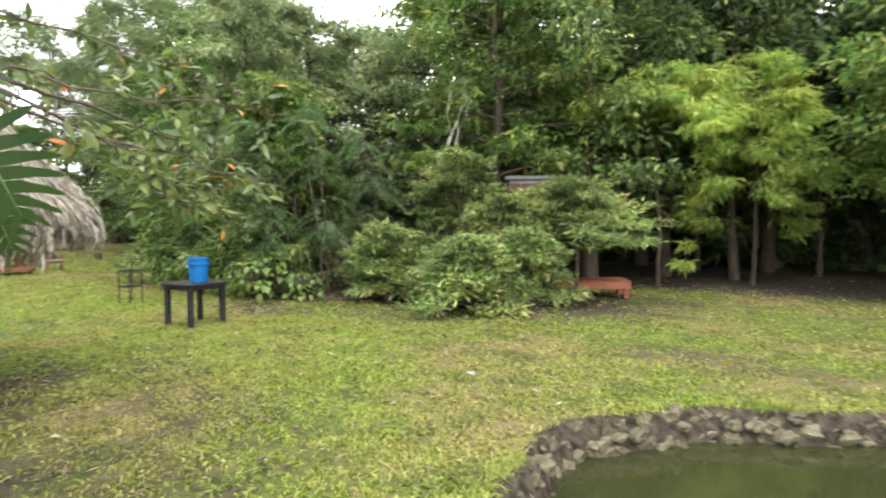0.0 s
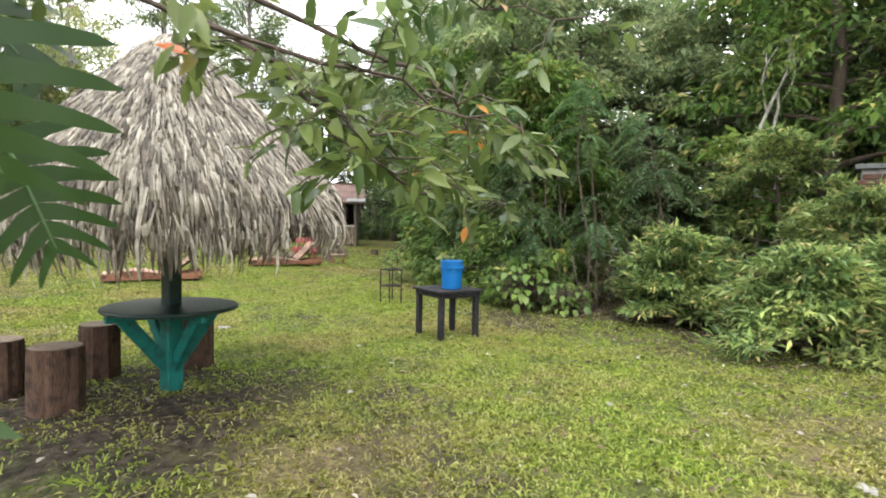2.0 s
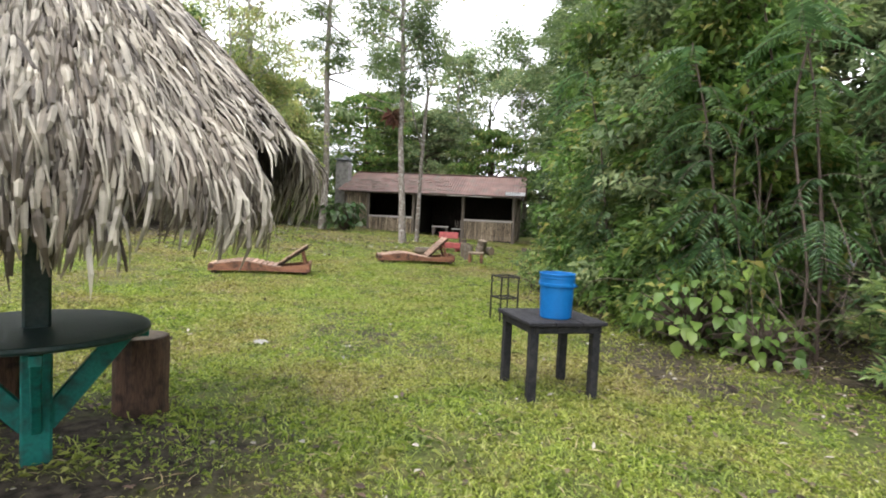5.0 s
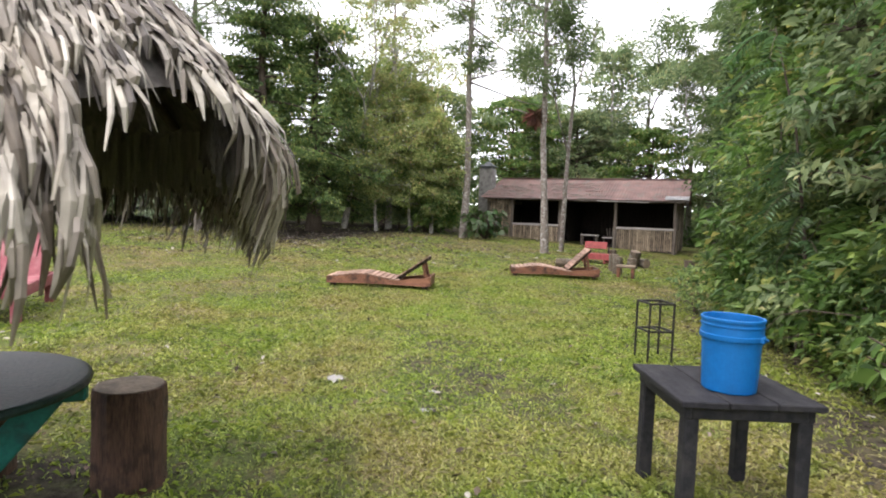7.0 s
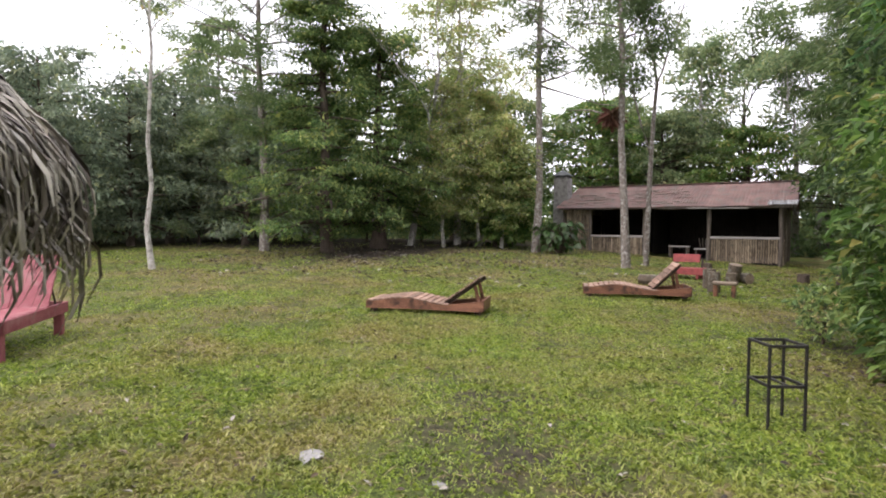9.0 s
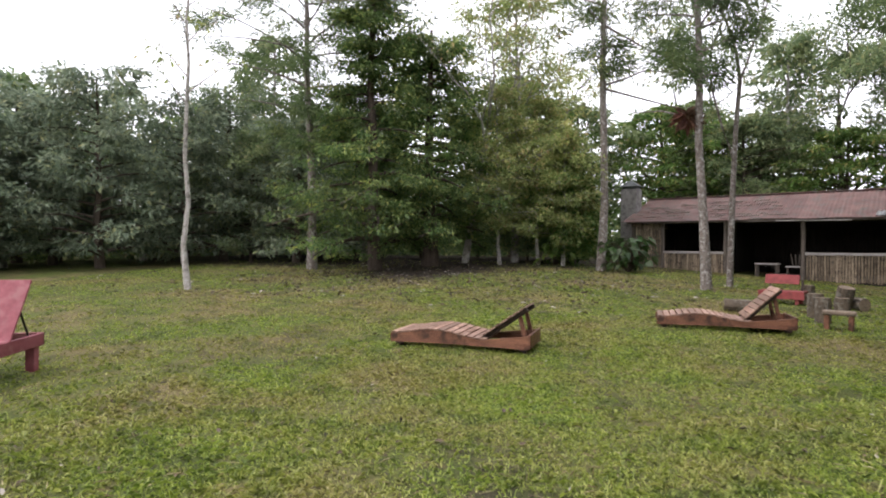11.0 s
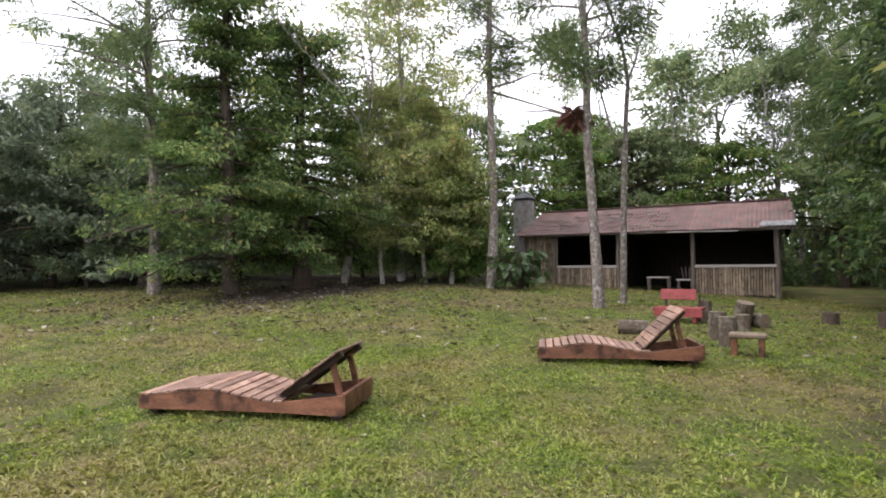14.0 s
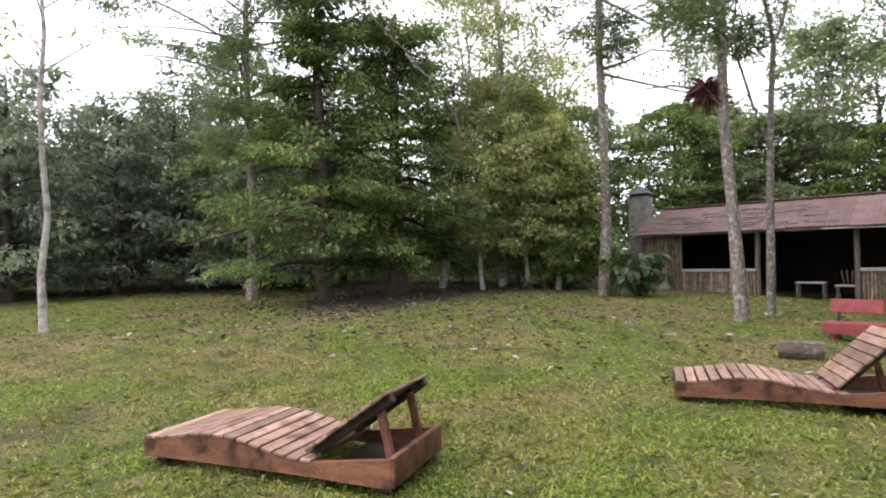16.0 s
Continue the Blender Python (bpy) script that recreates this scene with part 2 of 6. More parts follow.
def raw(name, verts, faces, material, parent=None, smooth=False, label=""):
    """Links arrays of corners and equal-sided faces as one mesh object."""
    me = bpy.data.meshes.new(name)
    v, f = np.asarray(verts, np.float32), np.asarray(faces, np.int32)
    me.vertices.add(len(v))
    me.vertices.foreach_set("co", v.ravel())
    k = f.shape[1]
    me.loops.add(f.size)
    me.loops.foreach_set("vertex_index", f.ravel())
    me.polygons.add(len(f))
    me.polygons.foreach_set("loop_start", np.arange(0, f.size, k, dtype=np.int32))
    me.polygons.foreach_set("use_smooth", np.full(len(f), smooth))
    me.update(calc_edges=True)
    me.materials.append(material)
    ob = new(name, me)
    if parent:
        ob.parent = parent
    if label:
        ob["label"] = label
    return ob


def thing(name, m, label, category, group="", kind=""):
    ob = new(name)
    ob.matrix_world = m
    ob.empty_display_size = 0.2
    return tagged(ob, label, category, group, kind)


def box(size, at=(0, 0, 0), turn=None, bevel=0.006, bm=None):
    """A bevelled board with its middle at a place."""
    own = bmesh.new()
    bmesh.ops.create_cube(own, size=1)
    bmesh.ops.scale(own, vec=size, verts=own.verts)
    if bevel:
        bmesh.ops.bevel(own, geom=own.edges[:], offset=min(bevel, min(size) * 0.4), segments=1, affect="EDGES")
    m = Matrix.Translation(at) @ (turn.to_4x4() if turn else Matrix())
    bmesh.ops.transform(own, matrix=m, verts=own.verts)
    if bm is None:
        return own
    me = bpy.data.meshes.new("t")
    own.to_mesh(me)
    own.free()
    bm.from_mesh(me)
    bpy.data.meshes.remove(me)
    return bm


def tube_arrays(points, radii, sides=8):
    """Quads of a tapered pipe along points."""
    p = np.asarray(points, float)
    r = np.asarray(radii, float)
    d = np.gradient(p, axis=0)
    d /= np.linalg.norm(d, axis=1)[:, None] + 1e-9
    ref = np.where(np.abs(d[:, 2:3]) > 0.9, [[1.0, 0, 0]], [[0, 0, 1.0]])
    a = np.cross(d, ref)
    a /= np.linalg.norm(a, axis=1)[:, None]
    b = np.cross(d, a)
    th = np.linspace(0, 2 * np.pi, sides, endpoint=False)
    v = (p[:, None] + r[:, None, None] * (np.cos(th)[None, :, None] * a[:, None] + np.sin(th)[None, :, None] * b[:, None])).reshape(-1, 3)
    i = np.arange(len(p) - 1)[:, None] * sides
    j = np.arange(sides)[None, :]
    k = (j + 1) % sides
    f = np.stack([i + j, i + k, i + k + sides, i + j + sides], -1).reshape(-1, 4)
    return v, f


def join_arrays(pieces):
    vs, fs, o = [], [], 0
    for v, f in pieces:
        vs.append(v)
        fs.append(f + o)
        o += len(v)
    return np.concatenate(vs), np.concatenate(fs)


def lathe(profile, sides=32, cap=True):
    """A turned shape from (radius, height) pairs."""
    bm = bmesh.new()
    rings = [[bm.verts.new((r * math.cos(2 * math.pi * i / sides), r * math.sin(2 * math.pi * i / sides), z)) for i in range(sides)] for r, z in profile]
    for a, b in zip(rings, rings[1:]):
        for i in range(sides):
            bm.faces.new((a[i], a[(i + 1) % sides], b[(i + 1) % sides], b[i]))
    if cap:
        bm.faces.new(rings[0][::-1])
        bm.faces.new(rings[-1])
    return bm


def leaf_arrays(p, d, up, length, width, fold=0.25, droop=0.15, fine=False):
    """Folded leaves: p base, d way of the tip, up the upper side. Two faces each, or six when fine."""
    d = d / (np.linalg.norm(d, axis=1)[:, None] + 1e-9)
    s = np.cross(d, up)
    s /= np.linalg.norm(s, axis=1)[:, None] + 1e-9
    n = np.cross(s, d)
    L, W = np.asarray(length)[:, None], np.asarray(width)[:, None]
    N = len(p)
    if not fine:
        mid = p + d * L * 0.45
        v = np.stack([p, mid + s * W / 2 + n * W * fold, p + d * L - n * L * droop, mid - s * W / 2 + n * W * fold], 1)
        o = np.arange(N)[:, None] * 4
        f = np.concatenate([o + [[0, 2, 1]], o + [[0, 3, 2]]])
        return v.reshape(-1, 3), f
    a, c = p + d * L * 0.3 - n * L * droop * 0.08, p + d * L * 0.66 - n * L * droop * 0.45
    tip = p + d * L - n * L * droop
    e = n * W * fold
    v = np.stack([p, a, c, tip, a + s * W * 0.45 + e, c + s * W * 0.4 + e, a - s * W * 0.45 + e, c - s * W * 0.4 + e], 1)
    o = np.arange(N)[:, None] * 8
    f = np.concatenate([o + [t] for t in ([0, 1, 4], [1, 2, 5], [1, 5, 4], [2, 3, 5], [0, 6, 1], [1, 7, 2], [1, 6, 7], [2, 7, 3])])
    return v.reshape(-1, 3), f


def smooth01(x):
    x = np.clip(x, 0, 1)
    return x * x * (3 - 2 * x)


def patchy(x, y, scale, seed):
    """Smooth random patches between 0 and 1, scale in patches per unit."""
    table = np.random.default_rng(seed).random((256, 256))
    x, y = np.asarray(x, float) * scale + 1000, np.asarray(y, float) * scale + 1000
    i, j = np.floor(x).astype(int), np.floor(y).astype(int)
    u, v = smooth01(x - i), smooth01(y - j)
    at = lambda a, b: table[a % 256, b % 256]
    return (at(i, j) * (1 - u) + at(i + 1, j) * u) * (1 - v) + (at(i, j + 1) * (1 - u) + at(i + 1, j + 1) * u) * v


POND = (0.55, 4.15, 2.25, 2.1)


def lawn_z(x, y):
    """Height of the lawn without the pond."""
    x, y = np.asarray(x, float), np.asarray(y, float)
    s = np.clip(-12 - x, 0, 20)
    k = np.clip(1 - 0.09 * (y - 4), 0.2, 1.15)
    return 0.035 * s * k + 0.012 * np.sin(x * 1.3 + y * 0.7) + 0.01 * np.sin(y * 1.9 - x * 0.6)


def pond_in(x, y):
    a = np.arctan2(np.asarray(y) - POND[1], np.asarray(x) - POND[0])
    wob = 1 + 0.03 * np.sin(5 * a) + 0.02 * np.sin(11 * a + 1)
    return np.hypot((np.asarray(x) - POND[0]) / POND[2], (np.asarray(y) - POND[1]) / POND[3]) / wob


def ground_z(x, y):
    q = pond_in(x, y)
    return lawn_z(x, y) - 0.75 * smooth01((1.0 - q) / 0.16)


def at_ground(x, y, dz=0.0):
    return float(ground_z(x, y)) + dz


# ---- ground, water ----
def ground_material():
    m, n, l, b = nodes_of("lawn_soil")
    co = n.new("ShaderNodeTexCoord")
    def noise_at(scale, detail=5):
        t = n.new("ShaderNodeTexNoise")
        t.inputs["Scale"].default_value, t.inputs["Detail"].default_value = scale, detail
        l.new(co.outputs["Object"], t.inputs["Vector"])
        return t.outputs[0]
    def ramp_of(value, a, bb, p0=0.35, p1=0.65):
        r = n.new("ShaderNodeValToRGB")
        r.color_ramp.elements[0].position, r.color_ramp.elements[1].position = p0, p1
        r.color_ramp.elements[0].color, r.color_ramp.elements[1].color = (*a, 1), (*bb, 1)
        l.new(value, r.inputs[0])
        return r.outputs[0]
    def mixed(f, a, bb):
        x = n.new("ShaderNodeMix")
        x.data_type = "RGBA"
        l.new(f, x.inputs[0])
        l.new(a, x.inputs[6])
        l.new(bb, x.inputs[7])
        return x.outputs[2]
    def stretch(v, a, c, hi=1.0):
        r = n.new("ShaderNodeMapRange")
        r.inputs[1].default_value, r.inputs[2].default_value, r.inputs[4].default_value = a, c, hi
        l.new(v, r.inputs[0])
        return r.outputs[0]
    green = ramp_of(noise_at(45), (0.022, 0.034, 0.009), (0.13, 0.165, 0.035))
    straw = ramp_of(noise_at(38), (0.045, 0.036, 0.018), (0.25, 0.195, 0.095))
    soil = ramp_of(noise_at(14, 8), (0.012, 0.010, 0.007), (0.07, 0.057, 0.042))
    out = mixed(stretch(noise_at(0.55, 6), 0.42, 0.62, 0.8), green, straw)
    out = mixed(stretch(noise_at(6, 6), 0.53, 0.66, 0.7), out, straw)
    deep = ramp_of(noise_at(25), (0.014, 0.018, 0.007), (0.07, 0.085, 0.024))
    out = mixed(stretch(noise_at(2.3, 6), 0.50, 0.62, 0.6), out, deep)
    att = n.new("ShaderNodeAttribute")
    att.attribute_name = "bare"
    add = n.new("ShaderNodeMath")
    add.operation = "ADD"
    l.new(att.outputs["Fac"], add.inputs[0])
    l.new(noise_at(3.0, 7), add.inputs[1])
    out = mixed(stretch(add.outputs[0], 0.72, 1.15), out, soil)
    l.new(out, b.inputs["Base Color"])
    b.inputs["Roughness"].default_value = 0.9
    b.inputs["Specular IOR Level"].default_value = 0.15
    bp = n.new("ShaderNodeBump")
    bp.inputs["Strength"].default_value, bp.inputs["Distance"].default_value = 0.8, 0.03
    l.new(noise_at(60), bp.inputs["Height"])
    l.new(bp.outputs[0], b.inputs["Normal"])
    return m


# worn places in the lawn, some also painting shade: x, y, radii, strength
BARE_AND_SHADED = ((-4.4, 1.9, 1.3, 0.9, 0.56), (-3.1, 1.9, 1.0, 0.7, 0.36), (-7.8, 7.0, 1.4, 0.6, 0.62), (-5.9, 8.0, 1.7, 0.8, 0.45), (-7.0, 8.7, 1.4, 0.8, 0.6), (-6.3, 3.2, 1.0, 0.6, 0.6), (-6.0, 2.3, 1.5, 1.2, 0.7), (-9.5, 4.3, 1.3, 0.6, 0.5), (-8.7, 4.9, 0.8, 0.4, 0.42), (-10.4, 3.9, 0.7, 0.4, 0.42), (-5.2, 4.0, 0.8, 0.5, 0.5), (-3.0, 2.6, 1.2, 0.6, 0.45), (-26.0, -1.5, 4.5, 2.0, 0.9),
        (-9.5, 9.1, 3.6, 1.5, 0.65), (-6.2, 9.2, 2.6, 1.3, 0.6), (-4.6, 9.9, 2.6, 1.4, 0.7), (-2.0, 16.7, 9, 3.6, 0.95), (-3.0, 11.3, 1.8, 0.9, 0.5), (-1.2, 7.2, 1.3, 0.5, 0.42), (-4.0, 3.6, 1.0, 0.6, 0.45), (-13.5, 8.0, 2, 1.0, 0.4), (-13.5, 0.5, 1.5, 1.0, 0.3),
        (-3.3, 6.3, 0.8, 0.4, 0.35), (-12.5, 5.0, 1.0, 0.7, 0.3), (-31.0, -6.0, 6.0, 12.0, 0.7))


def bare_and_shaded_at(x, y):
    x, y = np.asarray(x, float), np.asarray(y, float)
    b = np.zeros_like(x)
    for cx, cy, rx, ry, s in BARE_AND_SHADED:
        q = np.hypot((x - cx) / rx, (y - cy) / ry)
        b = np.maximum(b, s * smooth01(1.5 - q))
    q = pond_in(x, y)
    return np.maximum(b, 1.0 * smooth01((1.05 - q) / 0.06))


def build_ground():
    xs = np.concatenate([-np.geomspace(900, 42, 14), np.arange(-40, -4, 0.4), np.arange(-4, 4, 0.12), np.arange(4, 12, 0.5), np.geomspace(13, 900, 16)])
    ys = np.concatenate([-np.geomspace(900, 22, 14), np.arange(-20, 1, 0.5), np.arange(1, 8, 0.12), np.arange(8, 20, 0.4), np.geomspace(21, 900, 14)])
    gx, gy = np.meshgrid(xs, ys, indexing="ij")
    v = np.stack([gx, gy, ground_z(gx, gy)], -1).reshape(-1, 3)
    a, b = len(xs), len(ys)
    i = np.arange(a - 1)[:, None] * b + np.arange(b - 1)[None, :]
    f = np.stack([i, i + b, i + b + 1, i + 1], -1).reshape(-1, 4)
    g = raw("ground", v, f, ground_material(), smooth=True)
    at = g.data.attributes.new("bare", "FLOAT", "POINT")
    at.data.foreach_set("value", bare_and_shaded_at(v[:, 0], v[:, 1]).astype(np.float32))
    tagged(g, "mown yellow-green lawn with bare earth patches", "ground", kind="structure")


build_ground()


def water_material():
    m, n, l, b = nodes_of("murky_water")
    b.inputs["Base Color"].default_value = (0.024, 0.027, 0.011, 1)
    b.inputs["Roughness"].default_value = 0.06
    b.inputs["Specular IOR Level"].default_value = 0.5
    t = n.new("ShaderNodeTexNoise")
    t.inputs["Scale"].default_value = 6
    bp = n.new("ShaderNodeBump")
    bp.inputs["Strength"].default_value, bp.inputs["Distance"].default_value = 0.15, 0.02
    l.new(t.outputs[0], bp.inputs["Height"])
    l.new(bp.outputs[0], b.inputs["Normal"])
    return m


def build_water():
    bm = bmesh.new()
    ring = [bm.verts.new((POND[0] + 1.02 * POND[2] * math.cos(a), POND[1] + 1.02 * POND[3] * math.sin(a), -0.21)) for a in np.linspace(0, 2 * math.pi, 64, endpoint=False)]
    bm.faces.new(ring)
    tagged(part("water", bm, water_material()), "dark green pond water, still and murky", "water", kind="structure")


build_water()

# ---- house: s along its front from the right eave (negative to the left), d back from the eave, z up ----
HU = Vector((0.366, 0.931, 0)).normalized()
HN = Vector((-HU.y, HU.x, 0))
HOUSE = Matrix(((HU.x, HN.x, 0, -27.75), (HU.y, HN.y, 0, 12.92), (0, 0, 1, 0), (0, 0, 0, 1)))
EAVE, RIDGE, FRONT, BACK, LEFT = 2.36, 3.42, 0.38, 5.6, -8.75
FLOOR = 0.27


def build_house():
    rnd = random.Random(5)
    h = thing("cabin", HOUSE, "weathered wooden cabin with a rusty red roof and open front", "house")
    slope = math.atan2(RIDGE - EAVE, 3.0)
    # plank floor on a low base that fills the gap below with dark shade
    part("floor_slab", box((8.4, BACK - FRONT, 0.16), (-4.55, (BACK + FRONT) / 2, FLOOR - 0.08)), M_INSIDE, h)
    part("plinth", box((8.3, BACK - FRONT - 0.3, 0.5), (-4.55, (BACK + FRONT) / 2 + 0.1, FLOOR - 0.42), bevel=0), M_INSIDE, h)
    # roof: two slopes of sheet strips, uneven at the front edge
    for side in (0, 1):
        roof = new("roof")
        roof.parent, roof.matrix_world = h, HOUSE
        roof["label"] = "rusty red metal sheet roof with peeling paint"
        n_sheet = 12
        for i in range(n_sheet):
            w = 8.95 / n_sheet
            s0 = LEFT - 0.15 + i * w
            bm = bmesh.new()
            cols, length = 12, 3.05 / math.cos(slope) + (rnd.uniform(-0.05, 0.05) if side == 0 else 0)
            top, low = [], []
            for c in range(cols + 1):
                s = s0 + (w + 0.02) * c / cols
                for k in range(7):
                    q = k / 6
                    sag = 0.03 * math.sin(q * 3.1) * (1 if i % 3 else 0.4)
                    d = 3.0 - q * length * math.cos(slope)
                    z = RIDGE - q * length * math.sin(slope) - sag + 0.011 * (1 if c % 2 else -1) + (0.004 if i % 2 else 0)
                    y = d if side == 0 else 6.0 - d
                    top.append(bm.verts.new((s, y, z)))
                    low.append(bm.verts.new((s, y, z - 0.012)))
            for c in range(cols):
                for k in range(6):
                    a = c * 7 + k
                    bm.faces.new((top[a], top[a + 7], top[a + 8], top[a + 1]))
                    bm.faces.new((low[a], low[a + 1], low[a + 8], low[a + 7]))
            for k in range(6):
                bm.faces.new((top[k], top[k + 1], low[k + 1], low[k]))
                a = cols * 7 + k
                bm.faces.new((top[a + 1], top[a], low[a], low[a + 1]))
            for c in range(cols):
                a = c * 7 + 6
                bm.faces.new((top[a], top[a + 7], low[a + 7], low[a]))
            part("roof_sheet", bm, M_ROOFRED, roof)
        if side == 0:
            # newer grey sheet end at the right eave corner
            bm = bmesh.new()
            rows = [[bm.verts.new((-0.86 + 0.92 * c / 40 + (0.05 if j == 2 else 0), -0.06 + 0.24 * j, EAVE + 0.035 + (-0.06 + 0.24 * j) * math.tan(slope) + 0.016 * math.sin(c * 1.257))) for c in range(41)] for j in range(3)]
            for r0, r1 in zip(rows, rows[1:]):
                for c in range(40):
                    bm.faces.new((r0[c], r0[c + 1], r1[c + 1], r1[c]))
            bmesh.ops.solidify(bm, geom=bm.faces[:], thickness=0.006)
            part("grey_sheet", bm, M_ROOFGREY, roof, "newer light grey corrugated sheet", True)
            # loose strips of torn roofing on the left half
            for k in range(80):
                s, q = rnd.uniform(LEFT, -3.6), rnd.uniform(0.25, 0.98)
                part("torn_strip", box((rnd.uniform(0.15, 0.8), rnd.uniform(0.03, 0.12), 0.012), (s, 3.0 - q * 3.0, RIDGE - q * (RIDGE - EAVE) + 0.012), Euler((slope + rnd.uniform(-0.05, 0.06), rnd.uniform(-0.02, 0.02), rnd.uniform(-0.2, 0.2))).to_matrix(), 0.003), M_POST if k % 3 else M_ROOFRED, roof)
    part("ridge_cap", box((8.95, 0.3, 0.03), (-4.42, 3.0, RIDGE + 0.02)), M_ROOFRED, h)
    part("fascia", box((8.8, 0.04, 0.10), (-4.35, 0.05, EAVE - 0.06)), M_POST, h)
    part("loose_plank", box((2.1, 0.10, 0.04), (-2.5, 0.0, EAVE - 0.10), Euler((0, 0.012, 0)).to_matrix()), M_RAIL, h, "pale loose plank under the eave")
    # gable boards, near-black at the right end
    for s in (LEFT + 0.2, -0.06):
        for d in np.arange(0.12, 5.9, 0.2):
            top = EAVE + (RIDGE - EAVE) * (1 - abs(d - 3.0) / 3.0) - 0.06
            if top > 2.22:
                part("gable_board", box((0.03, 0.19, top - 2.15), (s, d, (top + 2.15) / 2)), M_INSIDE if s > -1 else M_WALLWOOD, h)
    # posts, rails and uneven vertical offcut boards of the front
    def post(s, d, r=0.075, z0=0.0, z1=2.3):
        pts = [(s + rnd.uniform(-0.012, 0.012), d, z) for z in np.linspace(z0, z1, 6)]
        v, f = tube_arrays(pts, [r * rnd.uniform(0.92, 1.08) for _ in pts], 8)
        raw("post", v, f, M_POST, h, True)
    for s in (-7.45, -5.2, -2.8, -0.42):
        post(s, FRONT)
    for s in (-0.36, -0.36, -8.6):
        post(s, rnd.choice((2.6, 4.2, 1.7)) if s > -1 else FRONT)
    post(-0.30, BACK), post(LEFT + 0.1, BACK)

    def boards(s0, s1, d0, d1, z0, z1, step=0.08, rough=0.03, mat=None):
        n = max(2, int(math.hypot(s1 - s0, d1 - d0) / step))
        ang = math.atan2(d1 - d0, s1 - s0)
        for i in range(n):
            q = (i + 0.5) / n
            lo, hi = z0 + rnd.uniform(-rough, rough), z1 + rnd.uniform(-rough, rough)
            w = step * rnd.uniform(0.68, 0.92)
            part("wall_board", box((w, rnd.uniform(0.02, 0.04), hi - lo), (s0 + (s1 - s0) * q, d0 + (d1 - d0) * q + rnd.uniform(-0.008, 0.008), (lo + hi) / 2), Euler((0, rnd.uniform(-0.012, 0.012), ang)).to_matrix(), 0.008), mat or M_WALLWOOD, h)

    boards(-8.65, -7.5, FRONT, FRONT, 0.32, 2.25, 0.11)
    boards(-7.38, -5.28, FRONT, FRONT, 0.30, 1.12)
    boards(-2.72, -0.50, FRONT, FRONT, 0.22, 1.12)
    boards(-0.34, -0.34, FRONT + 0.1, 2.5, 0.2, 1.12)
    boards(-0.34, -0.34, 2.7, BACK, 0.2, 2.3, 0.16)
    boards(LEFT + 0.1, LEFT + 0.1, FRONT, BACK, 0.3, 2.3, 0.16)
    for s0, s1 in ((-7.4, -5.25), (-2.75, -0.45)):
        part("rail", box((s1 - s0, 0.09, 0.09), ((s0 + s1) / 2, FRONT - 0.02, 1.15)), M_RAIL, h, "pale horizontal rail")
        part("bottom_rail", box((s1 - s0, 0.08, 0.08), ((s0 + s1) / 2, FRONT + 0.05, 0.3)), M_POST, h)
    for z in (1.02, 1.4):
        part("batten", box((1.1, 0.05, 0.06), (-8.05, FRONT - 0.05, z)), M_POST, h)
    # back wall and partition, near-black: the inside's shade is in their colour
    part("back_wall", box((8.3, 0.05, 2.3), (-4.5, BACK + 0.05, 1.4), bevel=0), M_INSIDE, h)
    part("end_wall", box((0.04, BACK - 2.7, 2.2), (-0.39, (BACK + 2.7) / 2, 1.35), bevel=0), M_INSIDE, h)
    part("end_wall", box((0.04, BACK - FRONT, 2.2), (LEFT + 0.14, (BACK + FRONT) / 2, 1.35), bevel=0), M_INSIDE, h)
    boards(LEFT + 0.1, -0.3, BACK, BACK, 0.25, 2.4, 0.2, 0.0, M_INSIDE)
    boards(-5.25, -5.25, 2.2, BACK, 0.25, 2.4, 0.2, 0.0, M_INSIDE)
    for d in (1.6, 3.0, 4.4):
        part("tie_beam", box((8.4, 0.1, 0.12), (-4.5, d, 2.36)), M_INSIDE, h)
    # ceiling added out of view to keep the inside dark
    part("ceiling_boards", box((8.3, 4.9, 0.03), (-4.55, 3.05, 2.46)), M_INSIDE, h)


build_house()


def build_chimney():
    h = thing("chimney", HOUSE @ Matrix.Translation((-9.1, 1.4, 0)), "grey cement chimney with a dark pointed cap", "chimney")
    part("flue", box((0.66, 0.66, 3.75), (0, 0, 1.9), bevel=0.03), M_CONC, h)
    part("collar", box((0.56, 0.56, 0.12), (0, 0, 3.82), bevel=0.02), M_CAP, h)
    bm = bmesh.new()
    bmesh.ops.create_cone(bm, cap_ends=True, segments=4, radius1=0.56, radius2=0.06, depth=0.26, matrix=Matrix.Translation((0, 0, 4.0)) @ Matrix.Rotation(math.pi / 4, 4, "Z"))
    part("cap", bm, M_CAP, h)


build_chimney()


